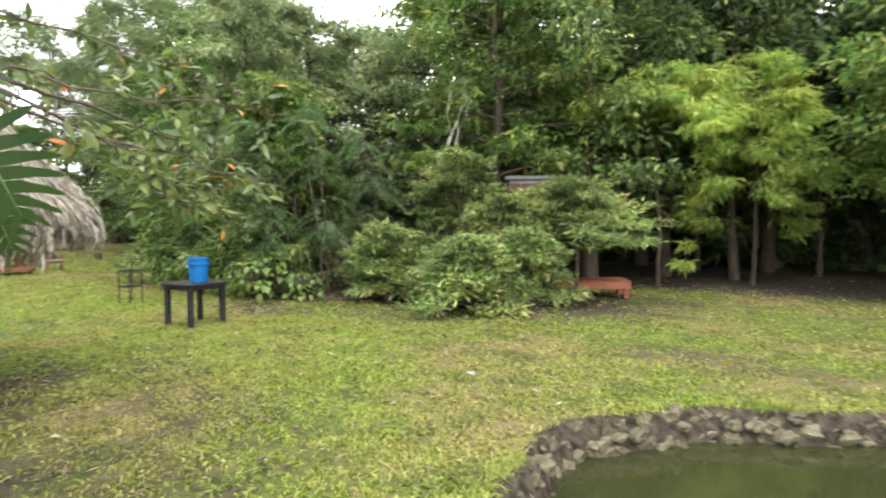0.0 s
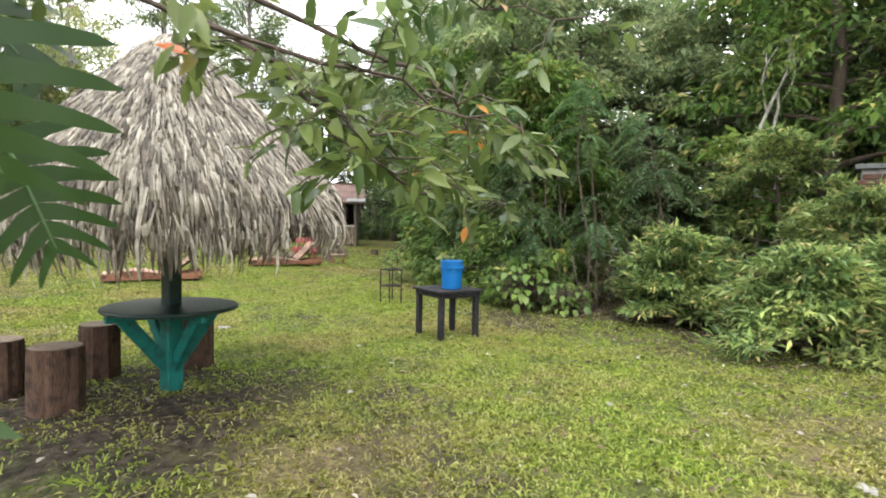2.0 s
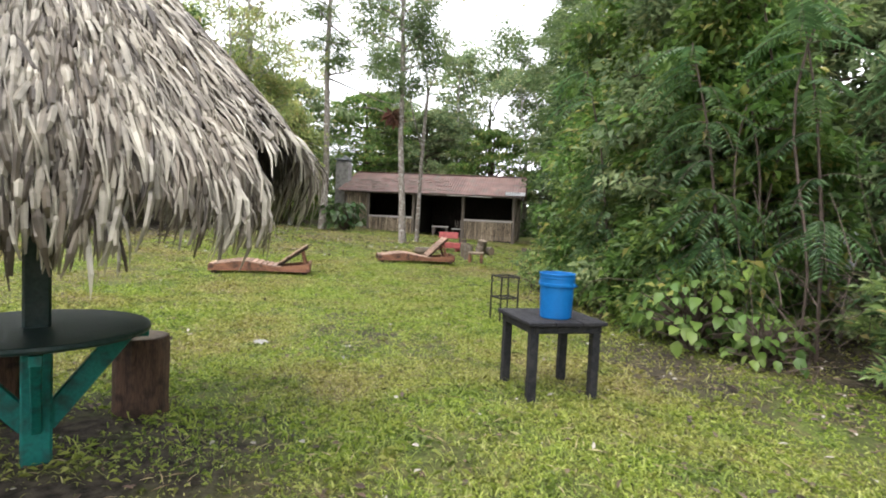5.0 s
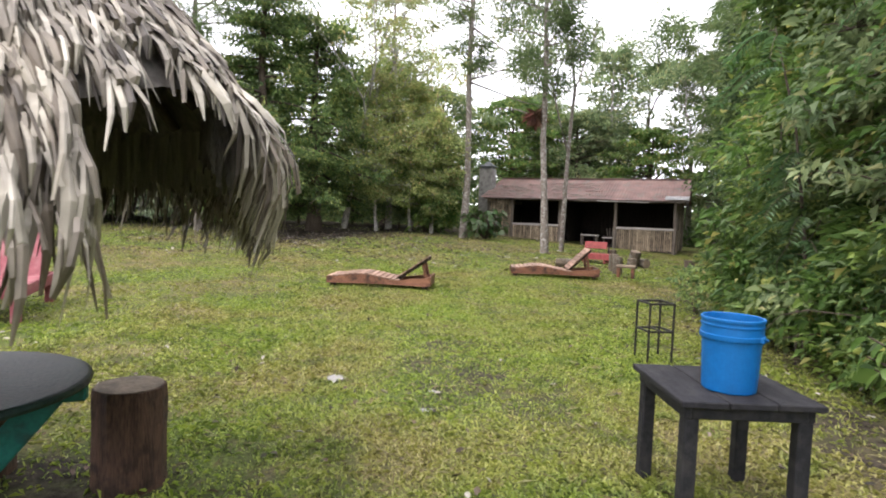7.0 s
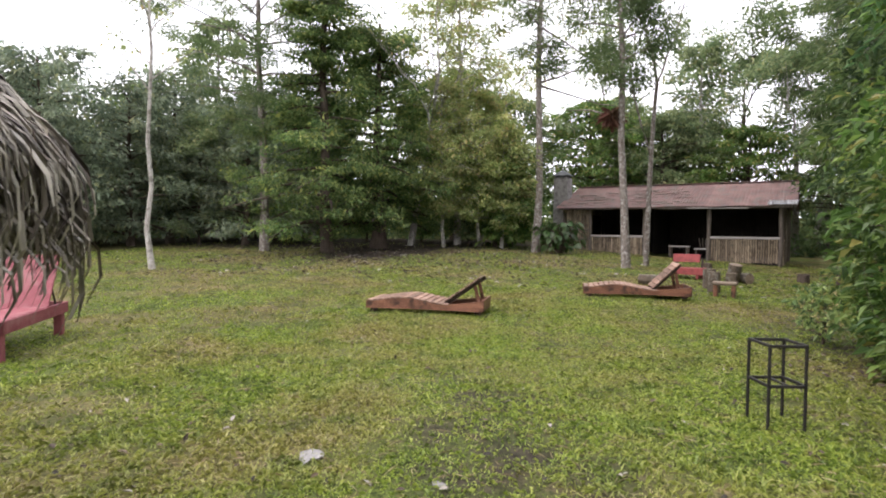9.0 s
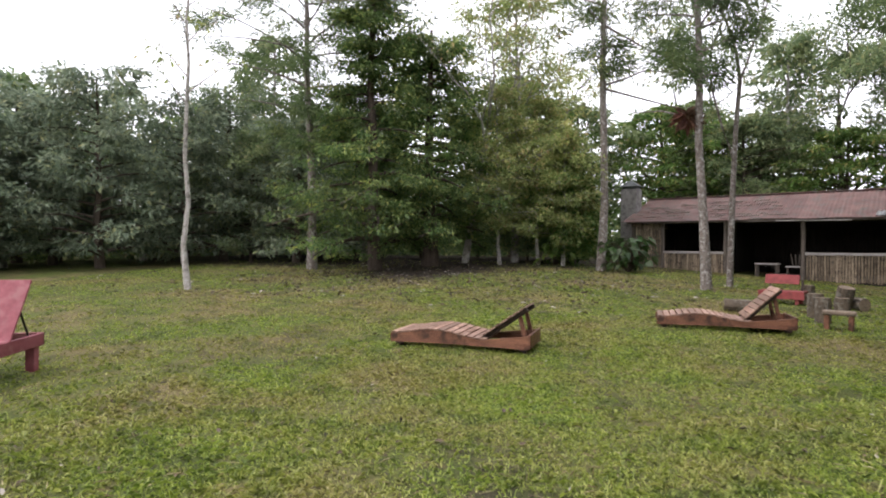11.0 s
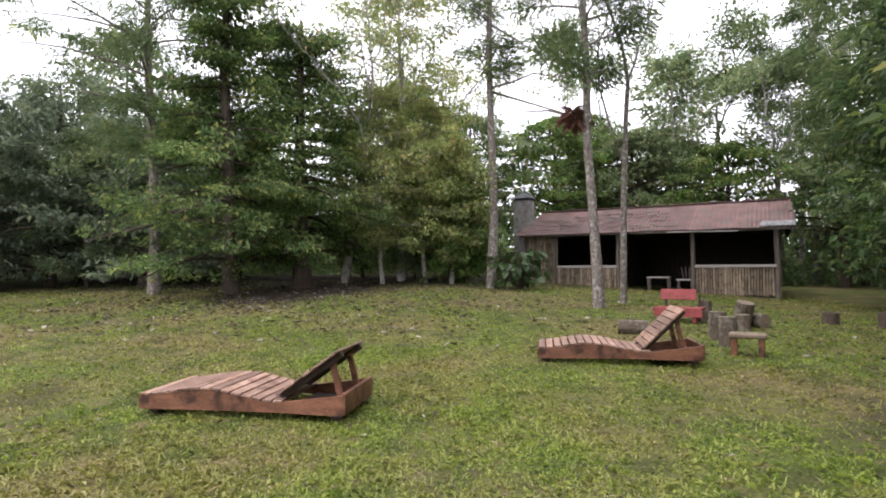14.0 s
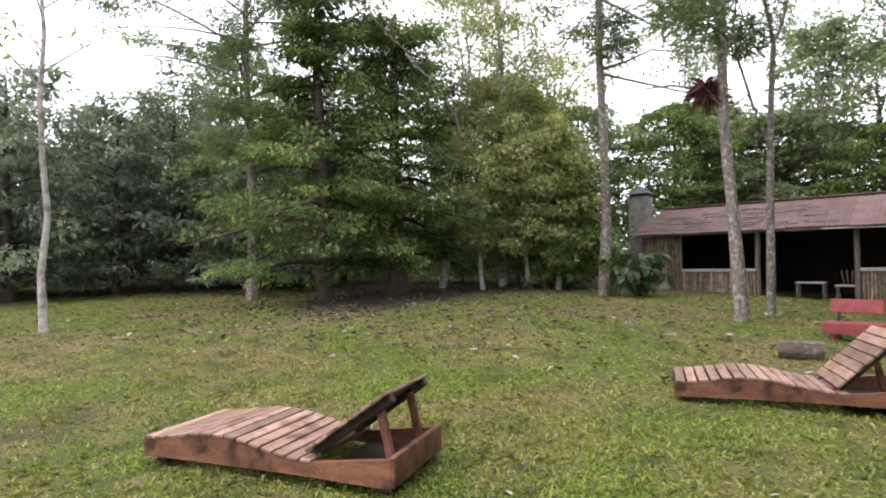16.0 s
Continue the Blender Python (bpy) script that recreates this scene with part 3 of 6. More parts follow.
def build_porch_furniture():
    t = thing("porch_table", HOUSE @ Matrix.Translation((-3.95, 0.9, FLOOR)), "small rough wooden table in the open porch", "table")
    part("tabletop", box((0.75, 0.5, 0.05), (0, 0, 0.5)), M_RAIL, t)
    for x in (-0.32, 0.32):
        for y in (-0.2, 0.2):
            part("leg", box((0.06, 0.06, 0.48), (x, y, 0.24)), M_POST, t)
    c = thing("rustic_chair", HOUSE @ Matrix.Translation((-3.05, 0.85, FLOOR)), "rustic stick chair in the open porch", "chair")
    part("seat", box((0.62, 0.45, 0.05), (0, 0, 0.42)), M_RAIL, c)
    for x in (-0.26, 0.26):
        part("leg", box((0.05, 0.05, 0.44), (x, 0.15, 0.21), Euler((0, x * 0.8, 0)).to_matrix()), M_POST, c)
        part("leg", box((0.05, 0.05, 0.44), (x, -0.15, 0.21), Euler((0, -x * 0.8, 0)).to_matrix()), M_POST, c)
    for x in (-0.16, -0.05, 0.06, 0.17):
        part("back_stick", box((0.035, 0.03, 0.42), (x, 0.18, 0.64), Euler((0, x * 1.0, 0)).to_matrix()), M_POST, c)


build_porch_furniture()


# ---- loungers ----
def build_lounger(name, m, label, wood, slat, back_tilt, slat_back, length=1.79, width=0.66):
    """A wavy slatted sun lounger, foot end at y=0, head at y=length."""
    h = thing(name, m, label, "lounger", "garden loungers")
    wave = lambda y: 0.145 + 0.035 * (1 - math.cos(2 * math.pi * min(y, 1.2) / 1.2)) - 0.02 * min(y, 1.2)
    for sx in (-1, 1):
        bm = bmesh.new()
        ring_top, ring_low = [], []
        for k in range(25):
            y = length * k / 24
            z1 = wave(y) if y < 1.2 else 0.121 + 0.13 * (y - 1.2)
            z0 = 0.035 + 0.012 * math.sin(y / length * math.pi)
            for ring, z in ((ring_top, z1), (ring_low, z0)):
                ring.append([bm.verts.new((sx * width / 2 + dx, y, z)) for dx in (-0.018, 0.018)])
        for k in range(24):
            a, b, c, d = ring_top[k], ring_top[k + 1], ring_low[k], ring_low[k + 1]
            for q in ((a[0], b[0], b[1], a[1]), (c[0], c[1], d[1], d[0]), (a[0], c[0], d[0], b[0]), (a[1], b[1], d[1], c[1])):
                bm.faces.new(q)
        for k in (0, 24):
            bm.faces.new((ring_top[k][0], ring_top[k][1], ring_low[k][1], ring_low[k][0]))
        part("side_board", bm, wood, h)
        for y in (0.1, length - 0.08):
            part("foot", box((0.07, 0.09, 0.09), (sx * (width / 2 - 0.06), y, 0.035)), M_DARKWOOD, h)
    part("end_board", box((width + 0.03, 0.035, 0.165), (0, length + 0.002, 0.125)), wood, h)
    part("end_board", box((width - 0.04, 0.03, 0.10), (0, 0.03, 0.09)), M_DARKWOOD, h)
    # dark sheet added for the deep shade between the side boards
    part("base_board", box((width - 0.05, length - 1.3, 0.02), (0, (length + 1.3) / 2 - 0.03, 0.05), bevel=0.003), M_DARKWOOD, h, "dark board added for the deep shade inside the frame")
    n = 14
    for i in range(n):
        yc = 0.055 + 1.16 * i / (n - 1)
        dz = (wave(yc + 0.01) - wave(yc - 0.01)) / 0.02
        part("slat", box((width + 0.05, 0.073, 0.02), (0, yc, wave(yc) + 0.012), Euler((math.atan(dz), 0, 0)).to_matrix(), 0.004), slat, h)
    # raised back rest: two rails and slats, hinged at y = 1.22
    tilt = radians(back_tilt)
    part("backrest_frame", box((0.04, 0.64, 0.05), (-width / 2 + 0.1, 1.2 + 0.30 * math.cos(tilt), 0.14 + 0.30 * math.sin(tilt)), Euler((tilt, 0, 0)).to_matrix()), M_DARKWOOD, h)
    part("backrest_rail", box((0.04, 0.64, 0.05), (width / 2 - 0.1, 1.2 + 0.30 * math.cos(tilt), 0.14 + 0.30 * math.sin(tilt)), Euler((tilt, 0, 0)).to_matrix()), M_DARKWOOD, h)
    for i in range(7):
        q = 0.05 + 0.53 * i / 6
        part("back_slat", box((width - 0.02, 0.078, 0.02), (0, 1.2 + q * math.cos(tilt) - 0.034 * math.sin(tilt), 0.14 + q * math.sin(tilt) + 0.034 * math.cos(tilt)), Euler((tilt, 0, 0)).to_matrix(), 0.004), slat_back, h)
    for sx in (-1, 1):
        top = Vector((sx * (width / 2 - 0.13), 1.2 + 0.5 * math.cos(tilt), 0.14 + 0.5 * math.sin(tilt)))
        low = Vector((sx * (width / 2 - 0.13), 1.2 + 0.5 * math.cos(tilt) + 0.09, 0.06))
        mid, v = (top + low) / 2, top - low
        part("prop", box((0.035, 0.05, v.length), mid, v.to_track_quat("Z", "Y").to_matrix()), wood, h)
    return h


def lounger_at(name, foot, head, label, *args, **kw):
    f, g = Vector(foot), Vector(head)
    a = math.degrees(math.atan2(g.y - f.y, g.x - f.x)) - 90
    return build_lounger(name, pose(f.x, f.y, at_ground(f.x, f.y) + 0.004, 0, 0, a), label, *args, **kw)


lounger_at("sun_lounger", (-14.22, 1.95), (-14.18, 3.66), "slatted brown wooden sun lounger with raised backrest on the lawn", M_LWOOD, M_SLAT, 35, M_SLAT, length=1.75)
lounger_at("sun_lounger", (-16.62, 5.2), (-16.58, 6.98), "slatted brown wooden lounger with steep backrest on the lawn", M_LWOOD, M_SLAT, 45, M_SLAT, length=1.8)


def build_daybed(m):
    """A broad painted bench bed with a tilted back board, at its near left leg; x along, y across."""
    h = thing("painted_daybed", m, "faded pink-red painted wooden daybed with a tilted back board", "lounger")
    L, W = 1.62, 1.15
    for y in (0.02, W - 0.02):
        part("side_rail", box((L, 0.04, 0.13), (L / 2, y, 0.34)), M_PINK, h)
    for x in (0.02, L - 0.02):
        part("end_rail", box((0.04, W, 0.13), (x, W / 2, 0.342)), M_PINK, h)
    for x in (0.06, L - 0.10):
        for y in (0.07, W - 0.07):
            part("leg", box((0.09, 0.09, 0.3), (x, y, 0.15)), M_PINK, h)
    for i in range(3):
        part("seat_board", box((1.02, W / 3 - 0.02, 0.025), (0.53, W * (i + 0.5) / 3, 0.40)), M_PINK, h)
    t = radians(58)
    for i in range(3):
        part("back_board", box((0.68, W / 3 - 0.004, 0.025), (1.03 + 0.34 * math.cos(t), W * (i + 0.5) / 3, 0.40 + 0.34 * math.sin(t)), Euler((0, -t, 0)).to_matrix()), M_PINK, h)
    for y in (0.1, W - 0.1):
        a, b = Vector((1.03 + 0.5 * math.cos(t), y, 0.40 + 0.45 * math.sin(t))), Vector((L - 0.1, y, 0.36))
        part("prop", box((0.02, 0.02, (a - b).length), (a + b) / 2, (a - b).to_track_quat("Z", "Y").to_matrix()), M_IRON, h)


build_daybed(pose(-10.3, -0.42, at_ground(-10.3, -0.42), 0, 0, 206.5))


# ---- table with bucket, plant stand ----
TC = Vector((-7.22, 5.56, 0))


def build_table():
    h = thing("garden_table", pose(TC.x, TC.y, at_ground(TC.x, TC.y), 0, 0, 3), "charcoal painted square wooden table on the grass", "table")
    W = 0.61
    for i in range(3):
        part("top_board", box((W, W / 3 - 0.006, 0.028), (0, (i - 1) * W / 3, 0.556), bevel=0.004), M_TABLE, h)
    for s in (-1, 1):
        part("apron", box((W - 0.06, 0.03, 0.055), (0, s * (W / 2 - 0.045), 0.513)), M_TABLE, h)
        part("apron", box((0.03, W - 0.12, 0.055), (s * (W / 2 - 0.045), 0, 0.513)), M_TABLE, h)
        for q in (-1, 1):
            part("leg", box((0.062, 0.062, 0.54), (s * (W / 2 - 0.065), q * (W / 2 - 0.065), 0.27)), M_TABLE, h)


build_table()


def build_bucket():
    h = thing("bucket", pose(TC.x + 0.09, TC.y + 0.0, at_ground(TC.x, TC.y) + 0.571, 0, 0, 0), "bright blue plastic bucket on the garden table", "bucket")
    prof = [(0.118, 0.0), (0.128, 0.003), (0.130, 0.012), (0.141, 0.255), (0.143, 0.262), (0.152, 0.264), (0.153, 0.285), (0.147, 0.288), (0.146, 0.325), (0.150, 0.328), (0.150, 0.335), (0.147, 0.337),
            (0.147, 0.352), (0.152, 0.354), (0.152, 0.366), (0.147, 0.369), (0.140, 0.366), (0.128, 0.02), (0.0005, 0.016)]
    prof = [(r * 0.87, z * 0.885) for r, z in prof]
    part("shell", lathe(prof, 48), M_BUCKET, h, smooth=False)
    for a in (0.7, 0.7 + math.pi):
        part("handle_lug", box((0.04, 0.016, 0.03), (0.134 * math.cos(a), 0.134 * math.sin(a), 0.243), Euler((0, 0, a + math.pi / 2)).to_matrix(), 0.01), M_BUCKET, h)
    pts = [(0.141 * math.cos(0.7 + math.pi * q), 0.141 * math.sin(0.7 + math.pi * q), 0.243 - 0.018 * math.sin(math.pi * q)) for q in np.linspace(0, 1, 24)]
    v, f = tube_arrays(pts, [0.006] * 24, 6)
    raw("handle", v, f, M_BUCKET, h, True)


build_bucket()


def build_stand():
    h = thing("plant_stand", pose(-10.15, 6.2, at_ground(-10.2, 6.2), 0, 0, 12), "black iron rod plant stand beside the hedge", "plant stand")
    a, H = 0.124, 0.58
    for x in (-a, a):
        for y in (-a, a):
            part("leg", box((0.018, 0.018, H), (x, y, H / 2), bevel=0.003), M_IRON, h)
    for z in (H, 0.31):
        for s in (-1, 1):
            part("rail", box((2 * a, 0.02, 0.02), (0, s * a, z - 0.01), bevel=0.003), M_IRON, h)
            part("rail", box((0.02, 2 * a, 0.02), (s * a, 0, z - 0.012), bevel=0.003), M_IRON, h)
    part("cross_bar", box((2 * a, 0.02, 0.015), (0, 0, 0.305), bevel=0.003), M_IRON, h)


build_stand()


# ---- stumps and log seats ----
def stump(name, x, y, r, hgt, label, bark, seed, top=None, lean=0.0, m=None):
    rnd = random.Random(seed)
    h = thing(name, m or pose(x, y, at_ground(x, y) - 0.015, lean, lean * 0.4, rnd.uniform(0, 360)), label, "stump", "log seats")
    bm = bmesh.new()
    n = 28
    off = [rnd.uniform(-1, 1) for _ in range(n)]
    rings = []
    for k in range(8):
        q = k / 7
        rings.append([])
        for i in range(n):
            a = 2 * math.pi * i / n
            rr = r * (1 + 0.04 * math.sin(2 * a + seed) + 0.035 * off[i] + 0.05 * noise.noise(Vector((3 * math.cos(a), 3 * math.sin(a), 2.5 * q + seed))) + 0.06 * (1 - q) ** 3 + 0.03 * (q - 0.5)) * (0.965 if k == 7 else 1)
            rings[-1].append(bm.verts.new((rr * math.cos(a), rr * math.sin(a), hgt * q + (0.012 * off[i] if 0 < k < 7 else 0))))
    for a, b in zip(rings, rings[1:]):
        for i in range(n):
            bm.faces.new((a[i], a[(i + 1) % n], b[(i + 1) % n], b[i]))
    bm.faces.new(rings[0][::-1])
    bm.faces.new(rings[-1])
    part("trunk", bm, bark, h)
    bm = lathe([(r * 0.9, hgt - 0.004), (r * 0.93, hgt + 0.004), (r * 0.6, hgt + 0.007), (0.004, hgt + 0.008)], 28)
    part("sawn_top", bm, top or M_STUMPTOP, h, "pale sawn end")
    return h


S_LABEL = "dark upright log stump seat beside the round table"
stump("stump_seat", -7.1, 2.80, 0.157, 0.485, S_LABEL, M_STUMP, 1)
stump("stump_seat", -7.06, 2.06, 0.155, 0.46, S_LABEL, M_STUMP, 2)
stump("stump_seat", -6.2, 1.82, 0.17, 0.46, "brown upright log stump seat beside the round table", M_STUMP, 3)
stump("stump_seat", -6.78, 1.44, 0.15, 0.44, S_LABEL, M_STUMP, 4)
G_LABEL = "grey weathered upright log in the seating circle"
stump("log_seat", -18.4, 7.82, 0.115, 0.42, G_LABEL, M_GREYLOG, 11)
stump("log_seat", -17.8, 7.76, 0.108, 0.41, G_LABEL, M_GREYLOG, 12)
stump("log_seat", -20.25, 8.78, 0.145, 0.46, "grey weathered log leaning in the seating circle", M_GREYLOG, 13, lean=14)
stump("log_seat", -19.7, 8.62, 0.12, 0.27, G_LABEL, M_GREYLOG, 14)
stump("log_seat", -20.9, 8.4, 0.105, 0.4, G_LABEL, M_GREYLOG, 15)
stump("log_seat", -21.0, 10.6, 0.13, 0.22, "low dark log stump on the grass", M_BARKDARK, 16, M_BARKDARK)
stump("log_seat", -20.4, 11.15, 0.09, 0.28, "low dark log stump on the grass", M_BARKDARK, 19, M_BARKDARK)
stump("fallen_log", 0, 0, 0.11, 0.46, "grey weathered log lying on the grass", M_GREYLOG, 17, m=pose(-18.95, 6.50, at_ground(-18.9, 6.6, 0.11), 90, 0, 170))
stump("fallen_log", 0, 0, 0.125, 0.36, "short dark log lying beside the log seats", M_GREYLOG, 18, m=pose(-20.45, 9.0, at_ground(-20.45, 9.0, 0.11), 90, 0, 110))


def build_stool():
    h = thing("low_stool", pose(-17.15, 7.78, at_ground(-17.1, 7.8), 0, 0, 70), "low brown wooden stool on the grass", "stool")
    part("seat", box((0.42, 0.24, 0.06), (0, 0, 0.25), bevel=0.015), M_STUMPTOP, h)
    for s in (-1, 1):
        part("leg", box((0.07, 0.2, 0.23), (s * 0.15, 0, 0.11), bevel=0.01), M_LWOOD, h)


build_stool()


def build_red_bench():
    h = thing("red_bench", pose(-20.6, 7.85, at_ground(-20.6, 7.9), 0, 0, 62) @ Matrix.Diagonal((0.82, 0.78, 0.74, 1)), "red painted wooden bench with a low back on the grass", "bench")
    part("seat", box((1.0, 0.55, 0.06), (0, 0, 0.33)), M_RED, h)
    part("front_rail", box((1.02, 0.04, 0.19), (0.02, -0.26, 0.24)), M_RED, h)
    part("backrest", box((0.78, 0.04, 0.27), (-0.09, 0.3, 0.66), Euler((radians(-12), 0, 0)).to_matrix()), M_RED, h)
    for s in (-0.36, 0.36):
        part("back_post", box((0.05, 0.05, 0.62), (s, 0.28, 0.35), Euler((radians(-8), 0, 0)).to_matrix()), M_DARKWOOD, h)
        part("leg", box((0.08, 0.08, 0.3), (s, -0.2, 0.15)), M_RED, h)
        part("leg", box((0.08, 0.08, 0.3), (s, 0.2, 0.15)), M_RED, h)


build_red_bench()


# ---- thatched shelter with its round table ----
PX, PY = -6.35, 2.55
CORNER = radians(70)


def thatch_material():
    m, n, l, b = nodes_of("dry_palm_thatch")
    geo = n.new("ShaderNodeNewGeometry")
    ramp = n.new("ShaderNodeValToRGB")
    e = ramp.color_ramp.elements
    e[0].color, e[1].color = (0.045, 0.034, 0.024, 1), (0.52, 0.48, 0.40, 1)
    for place, colour in ((0.3, (0.15, 0.122, 0.088)), (0.55, (0.27, 0.24, 0.19)), (0.85, (0.38, 0.345, 0.275))):
        e.new(place).color = (*colour, 1)
    l.new(geo.outputs["Random Per Island"], ramp.inputs[0])
    co = n.new("ShaderNodeTexCoord")
    t = n.new("ShaderNodeTexNoise")
    t.inputs["Scale"].default_value, t.inputs["Detail"].default_value = 9, 6
    l.new(co.outputs["Object"], t.inputs["Vector"])
    rng = n.new("ShaderNodeMapRange")
    rng.inputs[1].default_value, rng.inputs[2].default_value, rng.inputs[3].default_value, rng.inputs[4].default_value = 0.35, 0.65, 0.6, 1.15
    l.new(t.outputs[0], rng.inputs[0])
    hs = n.new("ShaderNodeHueSaturation")
    l.new(rng.outputs[0], hs.inputs["Value"])
    l.new(ramp.outputs[0], hs.inputs["Color"])
    l.new(hs.outputs[0], b.inputs["Base Color"])
    b.inputs["Roughness"].default_value = 0.55
    return m


def square_r(a):
    """Plan radius of the square roof with soft corners."""
    c = max(abs(math.cos(a - CORNER - math.pi / 4)), abs(math.sin(a - CORNER - math.pi / 4)))
    return min(1.04 / c, 1.27)


def build_shelter():
    rnd = random.Random(3)
    h = thing("thatched_umbrella", pose(PX, PY, at_ground(PX, PY)), "palm-thatched garden umbrella on a dark green post with round table", "garden shelter")
    apex, eave = 2.74, 1.5

    def roof_pt(a, q):
        """q = 0 at the top, 1 at the eave."""
        q *= 1 + 0.10 * math.exp(-(((a - radians(52) + math.pi) % (2 * math.pi) - math.pi) / 0.2) ** 2)
        r = square_r(a) * q
        return Vector((r * math.cos(a), r * math.sin(a), apex - (apex - eave) * (q ** 1.12)))

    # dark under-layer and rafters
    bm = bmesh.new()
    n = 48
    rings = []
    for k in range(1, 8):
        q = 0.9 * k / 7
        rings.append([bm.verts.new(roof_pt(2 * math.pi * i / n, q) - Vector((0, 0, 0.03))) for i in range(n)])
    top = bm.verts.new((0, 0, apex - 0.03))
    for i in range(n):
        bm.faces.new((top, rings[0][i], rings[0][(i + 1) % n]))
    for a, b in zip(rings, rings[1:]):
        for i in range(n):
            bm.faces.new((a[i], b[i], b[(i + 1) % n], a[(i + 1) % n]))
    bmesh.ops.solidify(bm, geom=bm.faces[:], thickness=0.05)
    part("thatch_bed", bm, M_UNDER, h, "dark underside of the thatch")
    for k in range(8):
        a = CORNER + k * math.pi / 4
        p0, p1 = roof_pt(a, 0.05) - Vector((0, 0, 0.1)), roof_pt(a, 0.8) - Vector((0, 0, 0.09))
        v, f = tube_arrays([p0, (p0 + p1) / 2, p1], [0.025] * 3, 6)
        raw("rafter", v, f, M_DARKWOOD, h, True)
    # matted inner fringe behind the outer strips, added to keep light out
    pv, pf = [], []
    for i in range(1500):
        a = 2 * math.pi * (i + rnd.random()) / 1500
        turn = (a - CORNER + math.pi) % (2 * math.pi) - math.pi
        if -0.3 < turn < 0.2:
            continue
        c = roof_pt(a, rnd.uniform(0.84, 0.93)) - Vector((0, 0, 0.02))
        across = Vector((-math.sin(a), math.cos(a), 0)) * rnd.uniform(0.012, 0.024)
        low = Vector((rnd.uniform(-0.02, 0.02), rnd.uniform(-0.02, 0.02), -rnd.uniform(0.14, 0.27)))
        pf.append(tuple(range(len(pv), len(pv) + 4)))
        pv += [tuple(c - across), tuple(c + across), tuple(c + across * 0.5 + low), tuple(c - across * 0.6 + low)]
    raw("inner_fringe", pv, pf, M_UNDER, h, False, "matted inner fringe added to keep light out under the thatch")["kind"] = "stuff"
    # palm strips in rows from the eave up
    pv, pf, o = [], [], 0
    rows = 46
    low_side = lambda a: max(smooth01((math.cos(a + radians(5)) - 0.3) / 0.2), 0.3 * smooth01((math.cos(a - radians(138)) - 0.75) / 0.2))
    for k in range(-5, rows):
        q0 = 0.98 - 0.93 * max(k, 0) / (rows - 1)
        per = int(90 + 560 * q0) if k > 2 else 860
        for i in range(per):
            a = 2 * math.pi * (i + rnd.random()) / per
            q = max(0.02, q0 + rnd.uniform(-0.035, 0.035))
            length = rnd.uniform(0.12, 0.28)
            if k < 3:
                length = rnd.uniform(0.14, 0.36)
            turn = (a - CORNER + math.pi) % (2 * math.pi) - math.pi
            if -0.24 < turn < 0.14:
                # the worn opening at one corner
                room = (0.84 + 0.06 * math.sin(turn * 30) - q) * square_r(a) * 1.35
                if room < 0:
                    continue
                length = min(length, room + rnd.uniform(0.03, 0.22))
            start = roof_pt(a, q)
            if k < 0:
                # extra hanging layers on the low side
                if rnd.random() > low_side(a) or (k < -1 and radians(36) < a < radians(60)):
                    continue
                start.z += 0.05 * k * rnd.uniform(0.6, 1.1) - 0.03
                length *= 0.8
            nxt = roof_pt(a, min(q + 0.1, 1.2))
            down = (nxt - start).normalized()
            out = Vector((math.cos(a), math.sin(a), 0))
            across = Vector((-math.sin(a), math.cos(a), 0))
            w = rnd.choice((0.004, 0.006, 0.009, 0.012)) * rnd.uniform(0.8, 1.2)
            skew = rnd.gauss(0, 0.15)
            lift = rnd.uniform(0.0, 0.05) + 0.015
            curl = rnd.uniform(-1.1, 1.1)
            blunt = rnd.choice((0.12, 0.25, 0.55))
            pts = []
            for j in range(4):
                s = j / 3
                if k < 3:
                    way = down * (0.45 - 0.45 * s) + Vector((0, 0, -1)) * (0.7 + 0.6 * s)
                else:
                    way = down + Vector((0, 0, -0.12 - 0.5 * max(0, q - 0.75))) * s * 2
                p = start + way.normalized() * length * s + out * lift * (0.4 + 0.8 * math.sin(s * 2.6)) + across * skew * length * s
                ww = w * (0.8, 1.0, 0.92, blunt)[j]
                tw = across * math.cos(curl * s) + out * math.sin(curl * s) + Vector((0, 0, 0.5)) * math.sin(curl * s)
                pts += [p - tw * ww, p + out * ww * 0.5 + Vector((0, 0, ww * 0.4)), p + tw * ww]
            pv += [tuple(p) for p in pts]
            for j in range(3):
                b0 = o + j * 3
                pf += [(b0, b0 + 1, b0 + 4, b0 + 3), (b0 + 1, b0 + 2, b0 + 5, b0 + 4)]
            o += 12
    t = raw("thatch", pv, pf, thatch_material(), h, False, "bleached grey-tan dry palm thatch with ragged fringe")
    t["kind"] = "stuff"
    # post, table, braces
    part("post", box((0.115, 0.115, 2.7), (0, 0, 1.35), Euler((0, 0, 0.4)).to_matrix(), 0.012), M_GREENDK, h, "dark green square post")
    part("tabletop", lathe([(0.0005, 0.632), (0.465, 0.632), (0.485, 0.638), (0.49, 0.65), (0.485, 0.662), (0.473, 0.666), (0.0005, 0.668)], 48), M_GREENDK, h, "dark green round tabletop")
    part("post_sleeve", box((0.128, 0.128, 0.62), (0, 0, 0.31), Euler((0, 0, 0.4)).to_matrix(), 0.01), M_GREEN, h, "teal green lower post")
    for k in range(4):
        a = 0.4 + k * math.pi / 2
        d = Vector((math.cos(a), math.sin(a), 0))
        lo, hi = d * 0.05 + Vector((0, 0, 0.21)), d * 0.36 + Vector((0, 0, 0.60))
